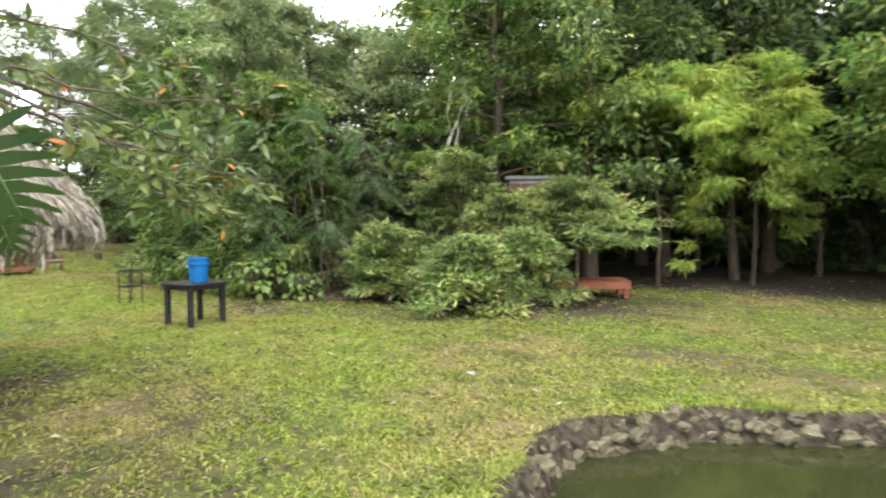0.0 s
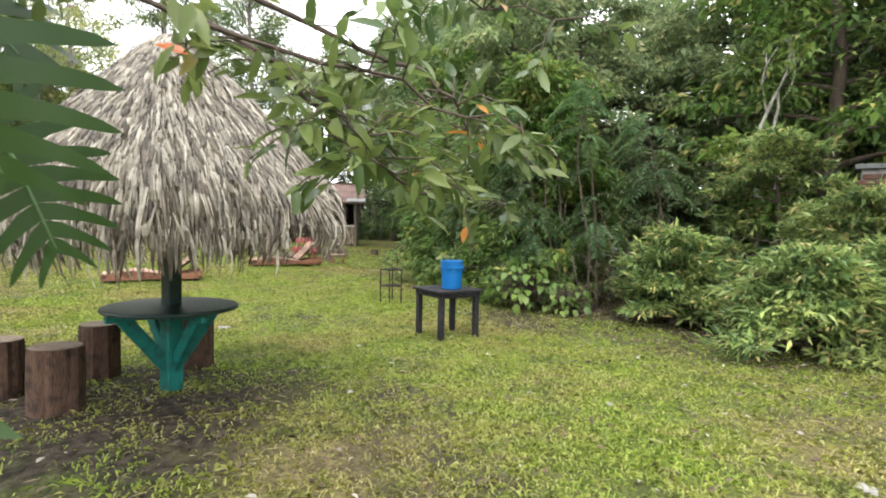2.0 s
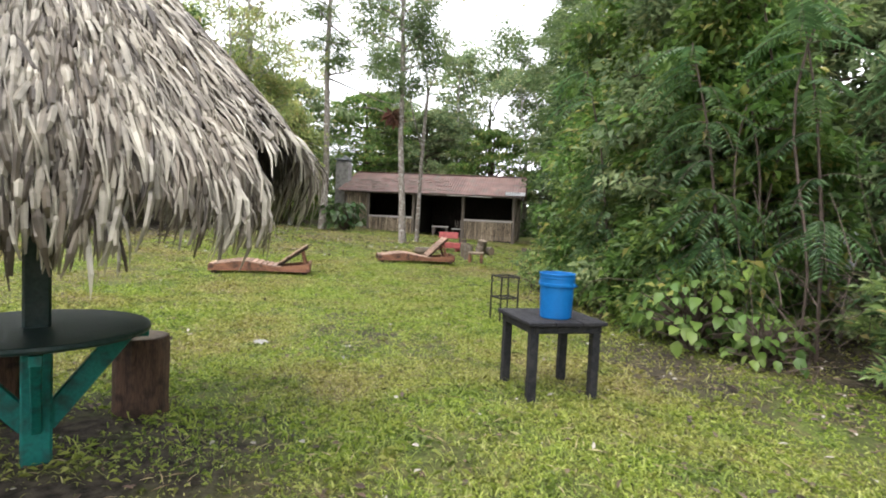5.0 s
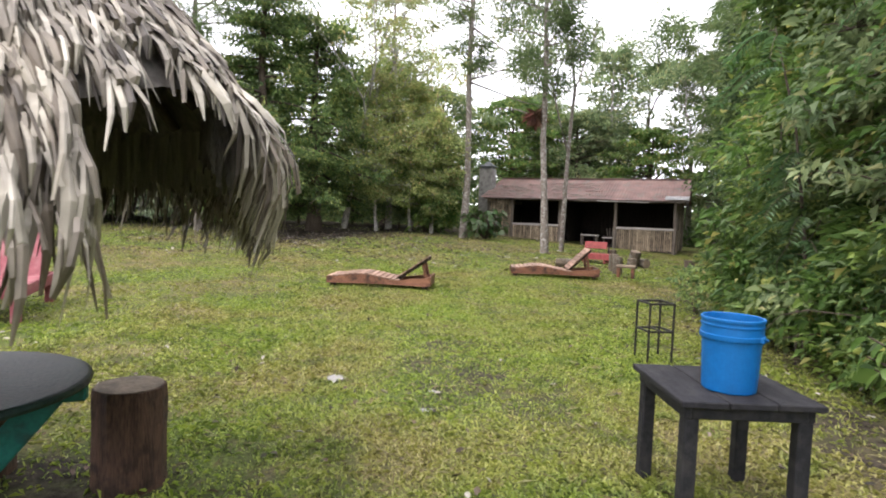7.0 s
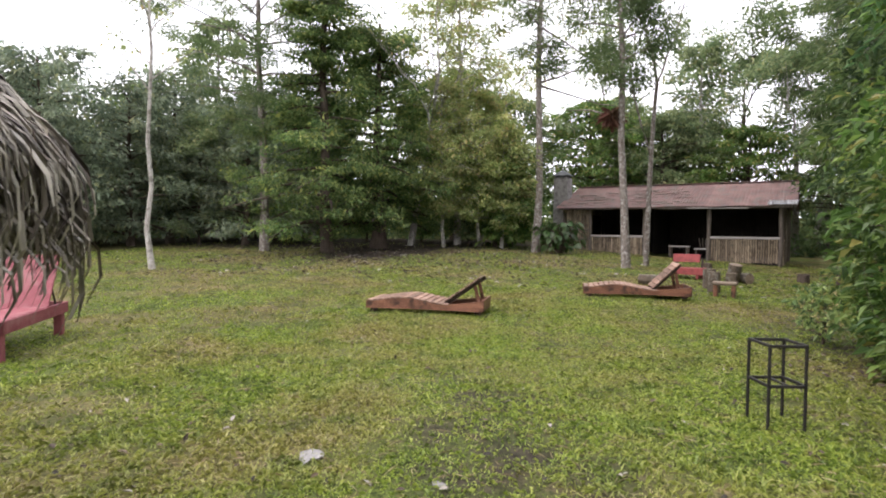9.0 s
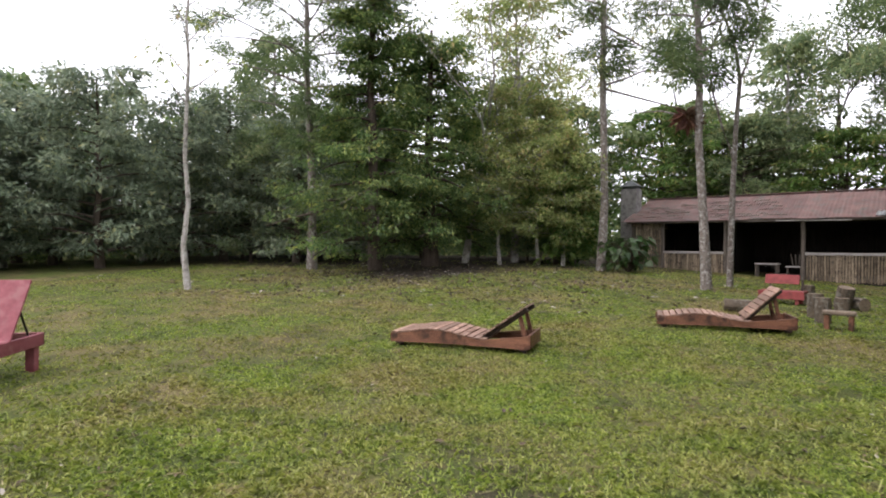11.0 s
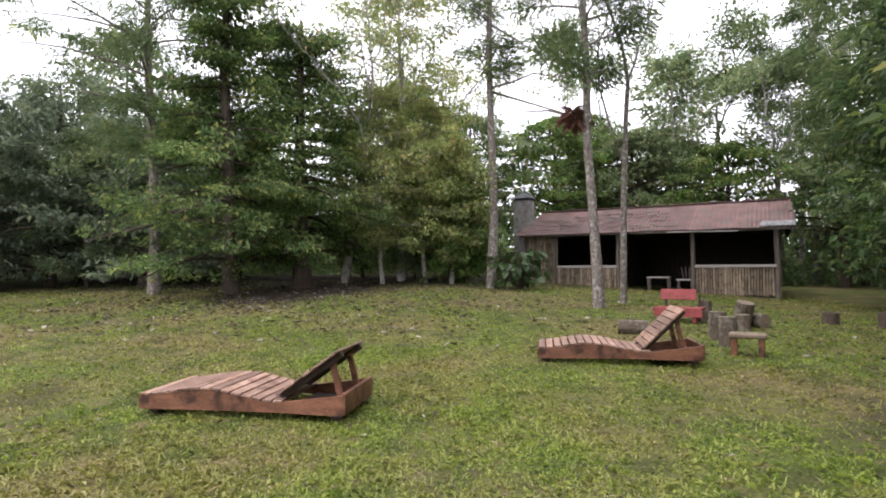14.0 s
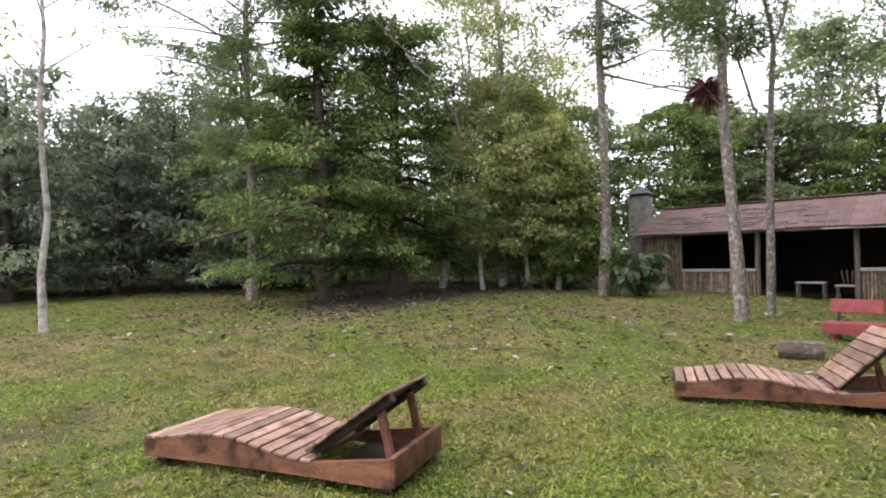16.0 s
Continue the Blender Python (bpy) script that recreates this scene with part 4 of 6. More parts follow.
        part("brace", box((0.10, 0.045, (hi - lo).length + 0.06), (lo + hi) / 2, Matrix.Rotation(a, 3, "Z") @ Matrix.Rotation(math.atan2(0.31, 0.39), 3, "Y"), 0.006), M_GREEN, h)
        part("bearer", box((0.42, 0.05, 0.05), d * 0.27 + Vector((0, 0, 0.605)), Matrix.Rotation(a, 3, "Z"), 0.005), M_GREEN, h)


build_shelter()


# ---- trees ----
def tree_parts(rng, height, radius, lean=(0, 0), crown=(0.3, 1.0), profile=None, limbs=26, clumps=4, leaves=60, size=0.12, slim=0.45, clump=0.45, flat=0.45,
               rise=0.35, droop=0.25, reach=2.5, twigs=False, kink=0.06, hang=0.3, trunk_top=1.0, fine=False):
    """Arrays of one tree at the origin: wood quads, leaf triangles. Limbs leave the trunk, twigs leave the limbs, leaves sit round the twig ends."""
    steps = 9
    zz = np.linspace(0, height * trunk_top, steps)
    bend = np.cumsum(rng.normal(0, kink, (steps, 2)), 0) * (height / 10)
    bend -= bend[0]
    spine = np.stack([bend[:, 0] + lean[0] * zz, bend[:, 1] + lean[1] * zz, zz], 1)
    rad = radius * (1 - 0.85 * (zz / zz[-1])) + 0.008
    rad[0] *= 1.25
    wood = [tube_arrays(spine, rad, 10)]
    P, D, U = [], [], []
    profile = profile or (lambda q: math.sin(math.pi * min(1, 0.18 + 0.82 * q)) ** 0.7)
    for i in range(limbs):
        q = (i + rng.random()) / limbs
        z = height * (crown[0] + (crown[1] - crown[0]) * q)
        base = np.array([np.interp(z, zz, spine[:, k]) for k in range(3)])
        base[2] = min(z, zz[-1])
        az = i * 2.399 + rng.normal(0, 0.4)
        length = reach * profile(q) * rng.uniform(0.65, 1.1)
        out = np.array([math.cos(az), math.sin(az), 0])
        s = np.linspace(0, 1, 6)[:, None]
        side = np.array([-out[1], out[0], 0]) * rng.normal(0, 0.25)
        line = base + out * length * s + side * length * s ** 2 + np.array([0, 0, 1]) * length * (rise * s - droop * s ** 2)
        r0 = max(0.006, np.interp(z, zz, rad) * 0.45)
        wood.append(tube_arrays(line, r0 * (1 - 0.85 * s[:, 0]) + 0.003, 5))
        for j in range(clumps):
            u = rng.uniform(0.3, 1.0) ** 0.7
            root = np.array([np.interp(u, s[:, 0], line[:, k]) for k in range(3)])
            c = root + rng.normal(0, 1, 3) * np.array([1, 1, 0.5]) * length * 0.16 + np.array([0, 0, 0.1])
            if twigs:
                wood.append(tube_arrays(np.stack([root, (root + c) / 2 + [0, 0, 0.03], c]), [0.01, 0.007, 0.003], 4))
            k = max(1, int(leaves * rng.uniform(0.6, 1.3)))
            g = rng.normal(0, 1, (k, 3))
            g /= np.linalg.norm(g, axis=1)[:, None]
            g *= (rng.random(k) ** 0.45)[:, None] * clump * rng.uniform(0.7, 1.25)
            g[:, 2] *= flat
            P.append(c + g)
            dd = g * [1, 1, 0.3] / clump + rng.normal(0, 0.55, (k, 3)) + out * 0.4
            dd[:, 2] -= hang
            D.append(dd)
            U.append(np.array([0, 0, 1.0]) + rng.normal(0, 0.45, (k, 3)))
    P, D, U = np.concatenate(P), np.concatenate(D), np.concatenate(U)
    L = size * rng.uniform(0.45, 1.0, len(P)) * rng.choice([0.9, 1.5], len(P), p=[0.65, 0.35])
    return join_arrays(wood), leaf_arrays(P, D, U, L, L * slim, fine=fine)


def tree(name, x, y, seed, label, bark, leaf, category="tree", group="", turn=0.0, **kw):
    rng = np.random.default_rng(seed)
    h = thing(name, pose(x, y, at_ground(x, y) - 0.05, 0, 0, turn), label, category, group)
    w, lv = tree_parts(rng, **kw)
    raw("trunk", *w, bark, h, True)
    raw("crown", *lv, leaf, h)
    return h


def forked_tree(name, x, y, seed, label, bark, leaf, height, radius, way, spread=0.6, leaves=20, size=0.2, clump=0.5, depth=5, group="", flat=0.3):
    """A tree whose stem forks again and again into thinner crooked limbs, with leaves at the outer twigs."""
    rng = np.random.default_rng(seed)
    h = thing(name, pose(x, y, at_ground(x, y) - 0.05), label, "tree", group)
    wood, P, D = [], [], []

    def limb(base, d, length, r, level):
        d = d / np.linalg.norm(d)
        n = 6
        pts = [base]
        for k in range(n - 1):
            d = d + rng.normal(0, 0.02 if level == 0 else 0.13, 3) + [0, 0, 0.03]
            d /= np.linalg.norm(d)
            pts.append(pts[-1] + d * length / (n - 1))
        end = r * (0.62 if level < depth else 0.3)
        wood.append(tube_arrays(np.array(pts), np.linspace(r, end, n), 8 if level == 0 else 5))
        if level >= depth - 1:
            for q in pts[2:]:
                k = int(rng.poisson(leaves / 2))
                g = rng.normal(0, clump * 0.6, (k, 3)) * [1, 1, flat]
                P.append(q + g)
                D.append(rng.normal(0, 0.6, (k, 3)) + d * 0.5 - [0, 0, 0.25])
        if level >= depth:
            return
        for k in range(2 if level and rng.random() < 0.6 else 3):
            turn = rng.normal(0, 1, 3)
            turn -= d * np.dot(turn, d)
            turn /= np.linalg.norm(turn) + 1e-9
            at = pts[-1] if k < 2 else pts[3]
            limb(at, d + turn * spread * (rng.uniform(0.5, 1.2) if k else 0.45), length * rng.uniform(0.6, 0.85) * (1.0 if level else 0.62), end * (0.9 if k == 0 else 0.68), level + 1)

    limb(np.zeros(3), np.array(way), height * 0.42, radius, 0)
    P, D = np.concatenate(P), np.concatenate(D)
    raw("trunk", *join_arrays(wood), bark, h, True)
    L = size * rng.uniform(0.5, 1.2, len(P))
    raw("crown", *leaf_arrays(P, D, np.array([0, 0, 1.0]) + rng.normal(0, 0.5, P.shape), L, L * 0.45), leaf, h)
    return h


# pines and slim trees on the lawn
tree("pine_tree", -27.4, 3.95, 21, "tall straight pine with a bare grey trunk", M_BARKPINE, F_PINE, height=19, radius=0.135, lean=(0.003, 0.0), crown=(0.33, 0.98), limbs=30, clumps=4, leaves=95,
     size=0.3, slim=0.1, clump=0.5, flat=0.6, reach=2.4, rise=0.25, droop=0.15, kink=0.03, hang=0.1, profile=lambda q: 0.35 + 0.75 * q if q < 0.7 else 1.1 - q * 0.6)
tree("pine_tree", -22.5, 6.65, 22, "tall pine with lichen-spotted grey bark before the cabin", M_BARKPINE, F_PINE, height=15, radius=0.105, lean=(-0.015, -0.028), crown=(0.33, 0.98), limbs=38, clumps=6,
     leaves=130, size=0.22, slim=0.14, clump=0.5, flat=0.9, reach=1.9, rise=0.5, droop=0.2, kink=0.03, hang=0.2)
forked_tree("slim_tree", -24.3, 7.45, 23, "slim pale-barked tree with forked sparse branches before the cabin", M_BARKPINE, F_YELLOW, 13.5, 0.088, (0.0, 0.012, 1.0), spread=0.5, leaves=7, size=0.17, clump=0.4, depth=4)
tree("pine_tree", -24.5, -5.6, 24, "tall pine with feathery spreading branches", M_BARKPINE, F_PINE, height=14, radius=0.15, lean=(0.0, -0.02), crown=(0.28, 0.97), limbs=40, clumps=7, leaves=120,
     size=0.22, slim=0.13, clump=0.5, flat=0.4, reach=3.4, rise=0.4, droop=0.25, kink=0.03, profile=lambda q: 0.5 + 0.75 * math.sin(q * 2.6))
tree("pale_tree", -18.25, -5.2, 25, "thin crooked pale tree with few leaves", M_BARKPALE, F_YELLOW, height=8.6, radius=0.062, lean=(-0.02, 0.03), crown=(0.5, 1.0), twigs=True, limbs=12, clumps=3, leaves=12,
     size=0.14, clump=0.4, reach=1.5, rise=1.0, droop=0.1, kink=0.13)



def build_bromeliad():
    h = thing("bromeliad", pose(-22.68, 6.2, 4.62), "brown dried bromeliad tuft on a pine limb", "plant")
    rng = np.random.default_rng(91)
    n = 420
    d = rng.normal(0, 1, (n, 3)) * [1, 1, 0.7] - [0, 0, 0.4]
    L = rng.uniform(0.12, 0.42, n)
    raw("leaf_tuft", *leaf_arrays(rng.normal(0, 0.06, (n, 3)), d, np.array([0, 0, 1.0]) + rng.normal(0, 0.4, (n, 3)), L, L * 0.07, 0.2, 0.45), F_BROWN, h)
    v, f = tube_arrays([(0.16, 0.32, -0.25), (0.08, 0.18, -0.05), (0, 0, 0), (-0.3, -0.6, 0.25), (-0.5, -1.3, 0.3)], [0.05, 0.04, 0.035, 0.025, 0.01], 6)
    raw("limb", v, f, M_BARKPINE, h, True)


build_bromeliad()


def build_bare_limbs():
    """Long leafless limbs of the straight pine."""
    h = thing("bare_limb", pose(-27.45, 4.05, 0), "long bare limbs of the straight pine", "branch")
    for line in ([(0, 0, 8.9), (-0.2, 0.7, 8.5), (-0.4, 1.5, 8.0), (-0.5, 2.2, 7.9)], [(0, 0, 6.9), (-0.2, 0.6, 7.1), (-0.35, 1.3, 7.4), (-0.6, 2.4, 7.25), (-0.7, 3.0, 7.3)],
                 [(0, 0, 6.75), (-0.2, 1.0, 6.45), (-0.45, 2.2, 6.1), (-0.5, 3.0, 6.0)], [(0, 0, 9.6), (0.1, -0.8, 9.9), (0.2, -1.6, 10.4)]):
        v, f = tube_arrays(line, np.linspace(0.045, 0.01, len(line)), 6)
        raw("limb", v, f, M_BARKPINE, h, True)


build_bare_limbs()

# big dark trees at the lawn's far side, a thin yellowish one, shrubs
BIG = dict(limbs=58, clumps=7, leaves=105, size=0.145, slim=0.5, clump=0.6, flat=0.3, rise=0.12, droop=0.3)
tree("broadleaf_tree", -24.5, -3.2, 31, "large dark green layered tree at the lawn edge", M_BARKDARK, F_DARK, height=11.8, radius=0.2, crown=(0.09, 0.98), reach=3.5, profile=lambda q: (1.02 - 0.75 * q) * (0.75 + 0.25 * math.sin(9 * q)), **BIG)
tree("broadleaf_tree", -26.6, -2.0, 32, "large dark green tree with a mossy brown trunk", M_BARKDARK, F_DARK, height=8.6, radius=0.28, crown=(0.12, 0.98), reach=3.0, profile=lambda q: 1.0 - 0.65 * q, **BIG)
tree("thin_tree", -29.3, 0.6, 33, "thin yellowish tree with half-bare branches", M_BARKPALE, F_YELLOW, height=11.5, radius=0.13, crown=(0.2, 1.0), limbs=44, clumps=8, leaves=60, size=0.16, clump=0.6, reach=2.9, rise=0.7, droop=0.25)
forked_tree("thin_tree", -28.4, -1.2, 34, "thin forked tree with nearly bare pale branches", M_BARKPALE, F_YELLOW, 12.5, 0.15, (0.06, 0.22, 1.0), spread=0.75, leaves=3, size=0.16, clump=0.35)
forked_tree("thin_tree", -30.6, 1.4, 35, "thin forked tree with sparse yellowish leaves", M_BARKPALE, F_YELLOW, 11.5, 0.12, (0.0, 0.1, 1.0), spread=0.7, leaves=9, size=0.17, clump=0.45)
SHRUB = dict(limbs=26, clumps=6, leaves=56, size=0.16, slim=0.45, clump=0.5, flat=0.6, rise=0.5, droop=0.35, crown=(0.06, 0.95))
for i, (x, y, hh, rr, mt) in enumerate(((-28.6, 2.4, 4.6, 1.7, F_MID), (-29.8, 1.0, 3.6, 1.8, F_HAZE), (-28.9, 2.9, 3.0, 1.0, F_MID), (-30.8, 2.0, 5.5, 1.7, F_HAZE), (-31.5, -1.5, 3.2, 2.0, F_DARK), (-31, -4, 4, 2.2, F_DARK),
                                       (-30.5, -7, 4.5, 2.2, F_MID), (-31.5, -10, 4.0, 2.4, F_DARK), (-29, -12, 5, 2.4, F_MID), (-27, -15, 5, 2.6, F_MID), (-25, -18, 5, 2.6, F_DARK), (-28.5, -8.0, 6.5, 2.4, F_HAZE), (-27.0, -10.0, 5.5, 2.2, F_HAZE))):
    tree("shrub", x, y, 40 + i, "leafy green shrub at the edge of the woods", M_BARKDARK, mt, "shrub", "edge shrubs", height=hh, radius=0.05, reach=rr, **SHRUB)


def broad_plant(name, x, y, seed, n, size, height, label, mat=None):
    """A clump of long-stalked broad leaves."""
    rng = np.random.default_rng(seed)
    h = thing(name, pose(x, y, at_ground(x, y)), label, "plant")
    wood, P, D, U = [], [], [], []
    for i in range(n):
        a = i * 2.4 + rng.normal(0, 0.3)
        r, z = rng.uniform(0.1, 0.9) * height * 0.8, height * rng.uniform(0.2, 1.0)
        out = np.array([math.cos(a), math.sin(a), 0])
        tip = out * r + [0, 0, z]
        wood.append(tube_arrays(np.stack([out * 0.03, out * r * 0.4 + [0, 0, z * 0.7], tip]), [0.012, 0.009, 0.006], 5))
        P.append(tip)
        D.append(out * 0.8 + rng.normal(0, 0.3, 3) + [0, 0, -0.5])
        U.append(np.array([0, 0, 1.0]) + out * 0.3 + rng.normal(0, 0.4, 3))
    L = size * rng.uniform(0.6, 1.2, n)
    raw("stalk", *join_arrays(wood), M_TWIG, h, True)
    for p, d, u, s in zip(P, D, U, L):
        raw("leaf", *leaf_arrays(np.array([p]), np.array([d]), np.array([u]), [s], [s * 0.75], 0.15, 0.3, True), mat or F_MID, h, True)


broad_plant("broad_leaf_plant", -27.2, 4.85, 61, 170, 0.3, 1.2, "dark broad-leaved plant beside the cabin chimney", F_PHILO)
broad_plant("broad_leaf_plant", -28.2, 2.3, 62, 30, 0.4, 1.0, "broad-leaved plant at the lawn edge", F_MID)

tree("low_shrub", -13.15, 7.75, 63, "small light green leafy shrub at the end of the hedge", M_TWIG, F_LAYER, "shrub", height=0.6, radius=0.008, reach=0.42, crown=(0.1, 1.0), limbs=14, clumps=4, leaves=14, size=0.085, slim=0.5, clump=0.12, flat=0.6, rise=0.6, droop=0.3)

# trees behind and beside the cabin
BACKT = dict(limbs=44, clumps=7, leaves=40, size=0.24, slim=0.42, clump=0.62, flat=0.2, rise=0.35, droop=0.25)
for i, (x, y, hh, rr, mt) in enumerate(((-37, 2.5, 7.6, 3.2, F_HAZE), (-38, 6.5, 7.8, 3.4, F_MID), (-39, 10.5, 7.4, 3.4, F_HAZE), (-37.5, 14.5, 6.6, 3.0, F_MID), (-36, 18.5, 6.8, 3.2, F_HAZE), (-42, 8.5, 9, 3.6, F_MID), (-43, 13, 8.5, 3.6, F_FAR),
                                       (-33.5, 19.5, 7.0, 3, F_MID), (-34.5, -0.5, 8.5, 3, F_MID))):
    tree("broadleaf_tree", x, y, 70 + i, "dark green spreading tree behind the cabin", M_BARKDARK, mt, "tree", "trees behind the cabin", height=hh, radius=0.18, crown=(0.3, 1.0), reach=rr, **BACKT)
for i, (x, y, hh) in enumerate(((-41, 15.5, 15), (-39, 17.2, 13), (-38, 22, 16.5), (-44, 12.5, 14), (-42, 19.5, 15), (-45, 8.5, 15), (-33, 24, 16))):
    forked_tree("tall_tree", x, y, 85 + i, "tall sparse tree with pale bare limbs and flat leaf layers", M_BARKPALE if i % 3 else M_BARKDARK, F_HAZE if i % 2 else F_PINE, hh, 0.2, (0.03, 0.05 * (i % 3 - 1), 1.0), spread=0.6, leaves=17, size=0.25, clump=0.6,
                group="tall sparse trees")
PINES = dict(radius=0.17, crown=(0.3, 0.98), limbs=40, clumps=6, leaves=80, size=0.34, slim=0.12, clump=0.6, flat=0.5, reach=2.8, rise=0.3, droop=0.25, kink=0.03)
for i, (x, y, hh) in enumerate(((-38.5, 18.6, 15), (-27.5, 15.6, 13), (-21.5, 15.0, 12.5))):
    tree("pine_tree", x, y, 190 + i, "tall dark pine standing behind the cabin's end", M_BARKPINE, F_PINE, "tree", "pines behind the cabin", height=hh, **PINES)
for i, (x, y, hh, rr, mt) in enumerate(((-25.0, 14.8, 7.5, 2.2, F_DEEP), (-27.0, 17.0, 9, 2.8, F_MID), (-21.5, 14.2, 8, 2.6, F_DEEP), (-18.5, 12.8, 8.5, 2.6, F_DEEP), (-15.5, 11.8, 8, 2.4, F_MID), (-23, 17.5, 11, 3.2, F_DEEP), (-19, 16.5, 11, 3.2, F_MID))):
    tree("broadleaf_tree", x, y, 95 + i, "dense dark tree beside the cabin clearing", M_BARKDARK, mt, "tree", "trees beside the cabin", height=hh, radius=0.16, crown=(0.05, 1.0), limbs=42, clumps=6, leaves=40, size=0.24, slim=0.45, clump=0.6, flat=0.5, rise=0.4, droop=0.3, reach=rr)

# hedge of mixed trees behind the table
HEDGE = dict(twigs=True, limbs=42, clumps=7, leaves=64, size=0.14, slim=0.48, clump=0.34, flat=0.55, rise=0.35, droop=0.35, crown=(0.03, 1.0))
for i, (x, y, hh, rr, mt) in enumerate(((-9.2, 8.7, 4.0, 1.15, F_MID), (-10.3, 8.7, 6.0, 1.4, F_HAZE), (-11.5, 8.75, 5.0, 1.3, F_MID), (-10.2, 10.3, 6.2, 1.7, F_HAZE), (-11.9, 10.4, 6.6, 1.8, F_HAZE), (-9.6, 12.2, 5.5, 1.8, F_HAZE))):
    tree("hedge_tree", x, y, 110 + i, "dense mixed green hedge tree with leaves to the ground", M_BARKDARK, mt, "tree", "hedge trees", height=hh, radius=0.09, reach=rr, profile=lambda q: 1.0 - 0.35 * q, **HEDGE)
for i, (x, y, hh, rr) in enumerate(((-8.9, 8.05, 1.5, 0.75), (-9.8, 8.0, 1.2, 0.7), (-10.7, 8.05, 1.6, 0.75), (-11.6, 8.05, 1.3, 0.7), (-12.2, 8.4, 1.8, 0.8))):
    tree("low_shrub", x, y, 125 + i, "low leafy shrub at the foot of the hedge", M_TWIG, F_MID if i % 2 else F_DARK, "shrub", "hedge shrubs", height=hh, radius=0.02, reach=rr, crown=(0.02, 1.0), limbs=26, clumps=6, leaves=42, size=0.11, clump=0.24, flat=0.7, rise=0.4, droop=0.4)
broad_plant("broad_leaf_plant", -8.4, 7.65, 131, 150, 0.15, 0.75, "bright green broad-leaved plant at the foot of the hedge", F_MID)
broad_plant("broad_leaf_plant", -7.75, 7.95, 132, 90, 0.13, 0.5, "green broad-leaved plant at the foot of the hedge", F_MID)



def build_brush():
    """Bare brown twigs and vines tangled through the hedge's face."""
    rng = np.random.default_rng(66)
    pieces = []
    for i in range(240):
        x, y, z = rng.uniform(-12.0, -7.0), rng.uniform(7.75, 8.7), rng.uniform(0.0, 1.0) ** 1.6 * 1.1
        n = rng.uniform(0.3, 1.2)
        d = rng.normal(0, 1, 3) * [1, 0.4, 0.8] + [0, -0.1, 0.5]
        d /= np.linalg.norm(d)
        bow = rng.normal(0, 0.15, 3)
        s = np.linspace(0, 1, 6)[:, None]
        line = np.array([x, y, z]) + d * n * s + bow * np.sin(s * 3.1)
        line[:, 2] = np.maximum(line[:, 2], 0.02)
        r = rng.uniform(0.002, 0.007)
        pieces.append(tube_arrays(line, np.linspace(r, r * 0.4, 6), 5))
    for i in range(8):
        x, y = rng.uniform(-12.0, -7.6), rng.uniform(8.0, 8.6)
        z = np.linspace(0, rng.uniform(2, 4.5), 9)
        pieces.append(tube_arrays(np.stack([x + 0.12 * np.sin(z * 1.7 + i), y + 0.15 * np.cos(z * 1.3 + i) + 0.08 * z, z], 1), np.full(9, rng.uniform(0.004, 0.014)), 5))
    tagged(raw("brush", *join_arrays(pieces), M_TWIG, None, True), "tangle of bare brown twigs and vines in the hedge", "brush", kind="stuff")


build_brush()


def build_feathery_plant(x, y, top, seed, n):
    """Arching stems with feathery fronds of paired leaflets."""
    rng = np.random.default_rng(seed)
    h = thing("feathery_tree", pose(x, y, at_ground(x, y)), "slender tree with feathery blue-green fronds in the hedge", "tree", "feathery trees")
    stem = np.array([(0, 0, 0), (0.05, -0.1, top * 0.35), (0.0, -0.25, top * 0.7), (-0.05, -0.5, top)])
    wood, P, D, U = [tube_arrays(stem, [0.022, 0.018, 0.013, 0.006], 7)], [], [], []
    for i in range(n):
        z = top * rng.uniform(0.3, 1.0)
        base = np.array([np.interp(z, stem[:, 2], stem[:, k]) for k in range(3)])
        a = rng.uniform(math.pi, 2 * math.pi) if i % 3 else rng.uniform(0, 2 * math.pi)
        out = np.array([math.cos(a), math.sin(a), 0])
        s = np.linspace(0, 1, 15)[:, None]
        length = rng.uniform(0.4, 0.75)
        line = base + out * length * s + np.array([0, 0, 1]) * length * (0.3 * s - 0.75 * s ** 2)
        wood.append(tube_arrays(line[::2], np.linspace(0.006, 0.002, 8), 4))
        side = np.array([-out[1], out[0], 0])
        for k in range(2, 15):
            for sx in (-1, 1):
                P.append(line[k])
                D.append(side * sx + out * 0.35 - [0, 0, 0.25])
                U.append([0, 0, 1.0])
    P, D, U = np.array(P), np.array(D), np.array(U)
    L = rng.uniform(0.10, 0.17, len(P))
    raw("trunk", *join_arrays(wood), M_TWIG, h, True)
    raw("crown", *leaf_arrays(P, D, U, L, L * 0.22, 0.1, 0.25), F_FEATHER, h)


for x, y, top, seed, n in ((-8.6, 8.1, 3.2, 71, 34), (-7.9, 8.7, 3.6, 72, 30), (-10.6, 7.9, 3.4, 73, 22), (-7.2, 9.4, 3.0, 74, 26)):
    build_feathery_plant(x, y, top, seed, n)

# layered light green shrubs
LAYER = dict(twigs=True, limbs=24, clumps=7, leaves=80, size=0.12, slim=0.3, clump=0.28, flat=0.22, rise=0.3, droop=0.3, crown=(0.05, 1.0), hang=-0.15)
for i, (x, y, hh, rr) in enumerate(((-4.75, 8.6, 1.05, 0.85), (-4.3, 9.5, 1.15, 0.75), (-6.55, 8.75, 1.2, 0.7), (-6.1, 10.5, 2.7, 1.3), (-4.9, 10.1, 1.7, 1.0))):
    tree("layered_shrub", x, y, 140 + i, "light green shrub with flat layered branches", M_TWIG, F_LAYER, "shrub", "layered shrubs", height=hh, radius=0.04, reach=rr, profile=lambda q: 1.0 - 0.6 * q, **LAYER)
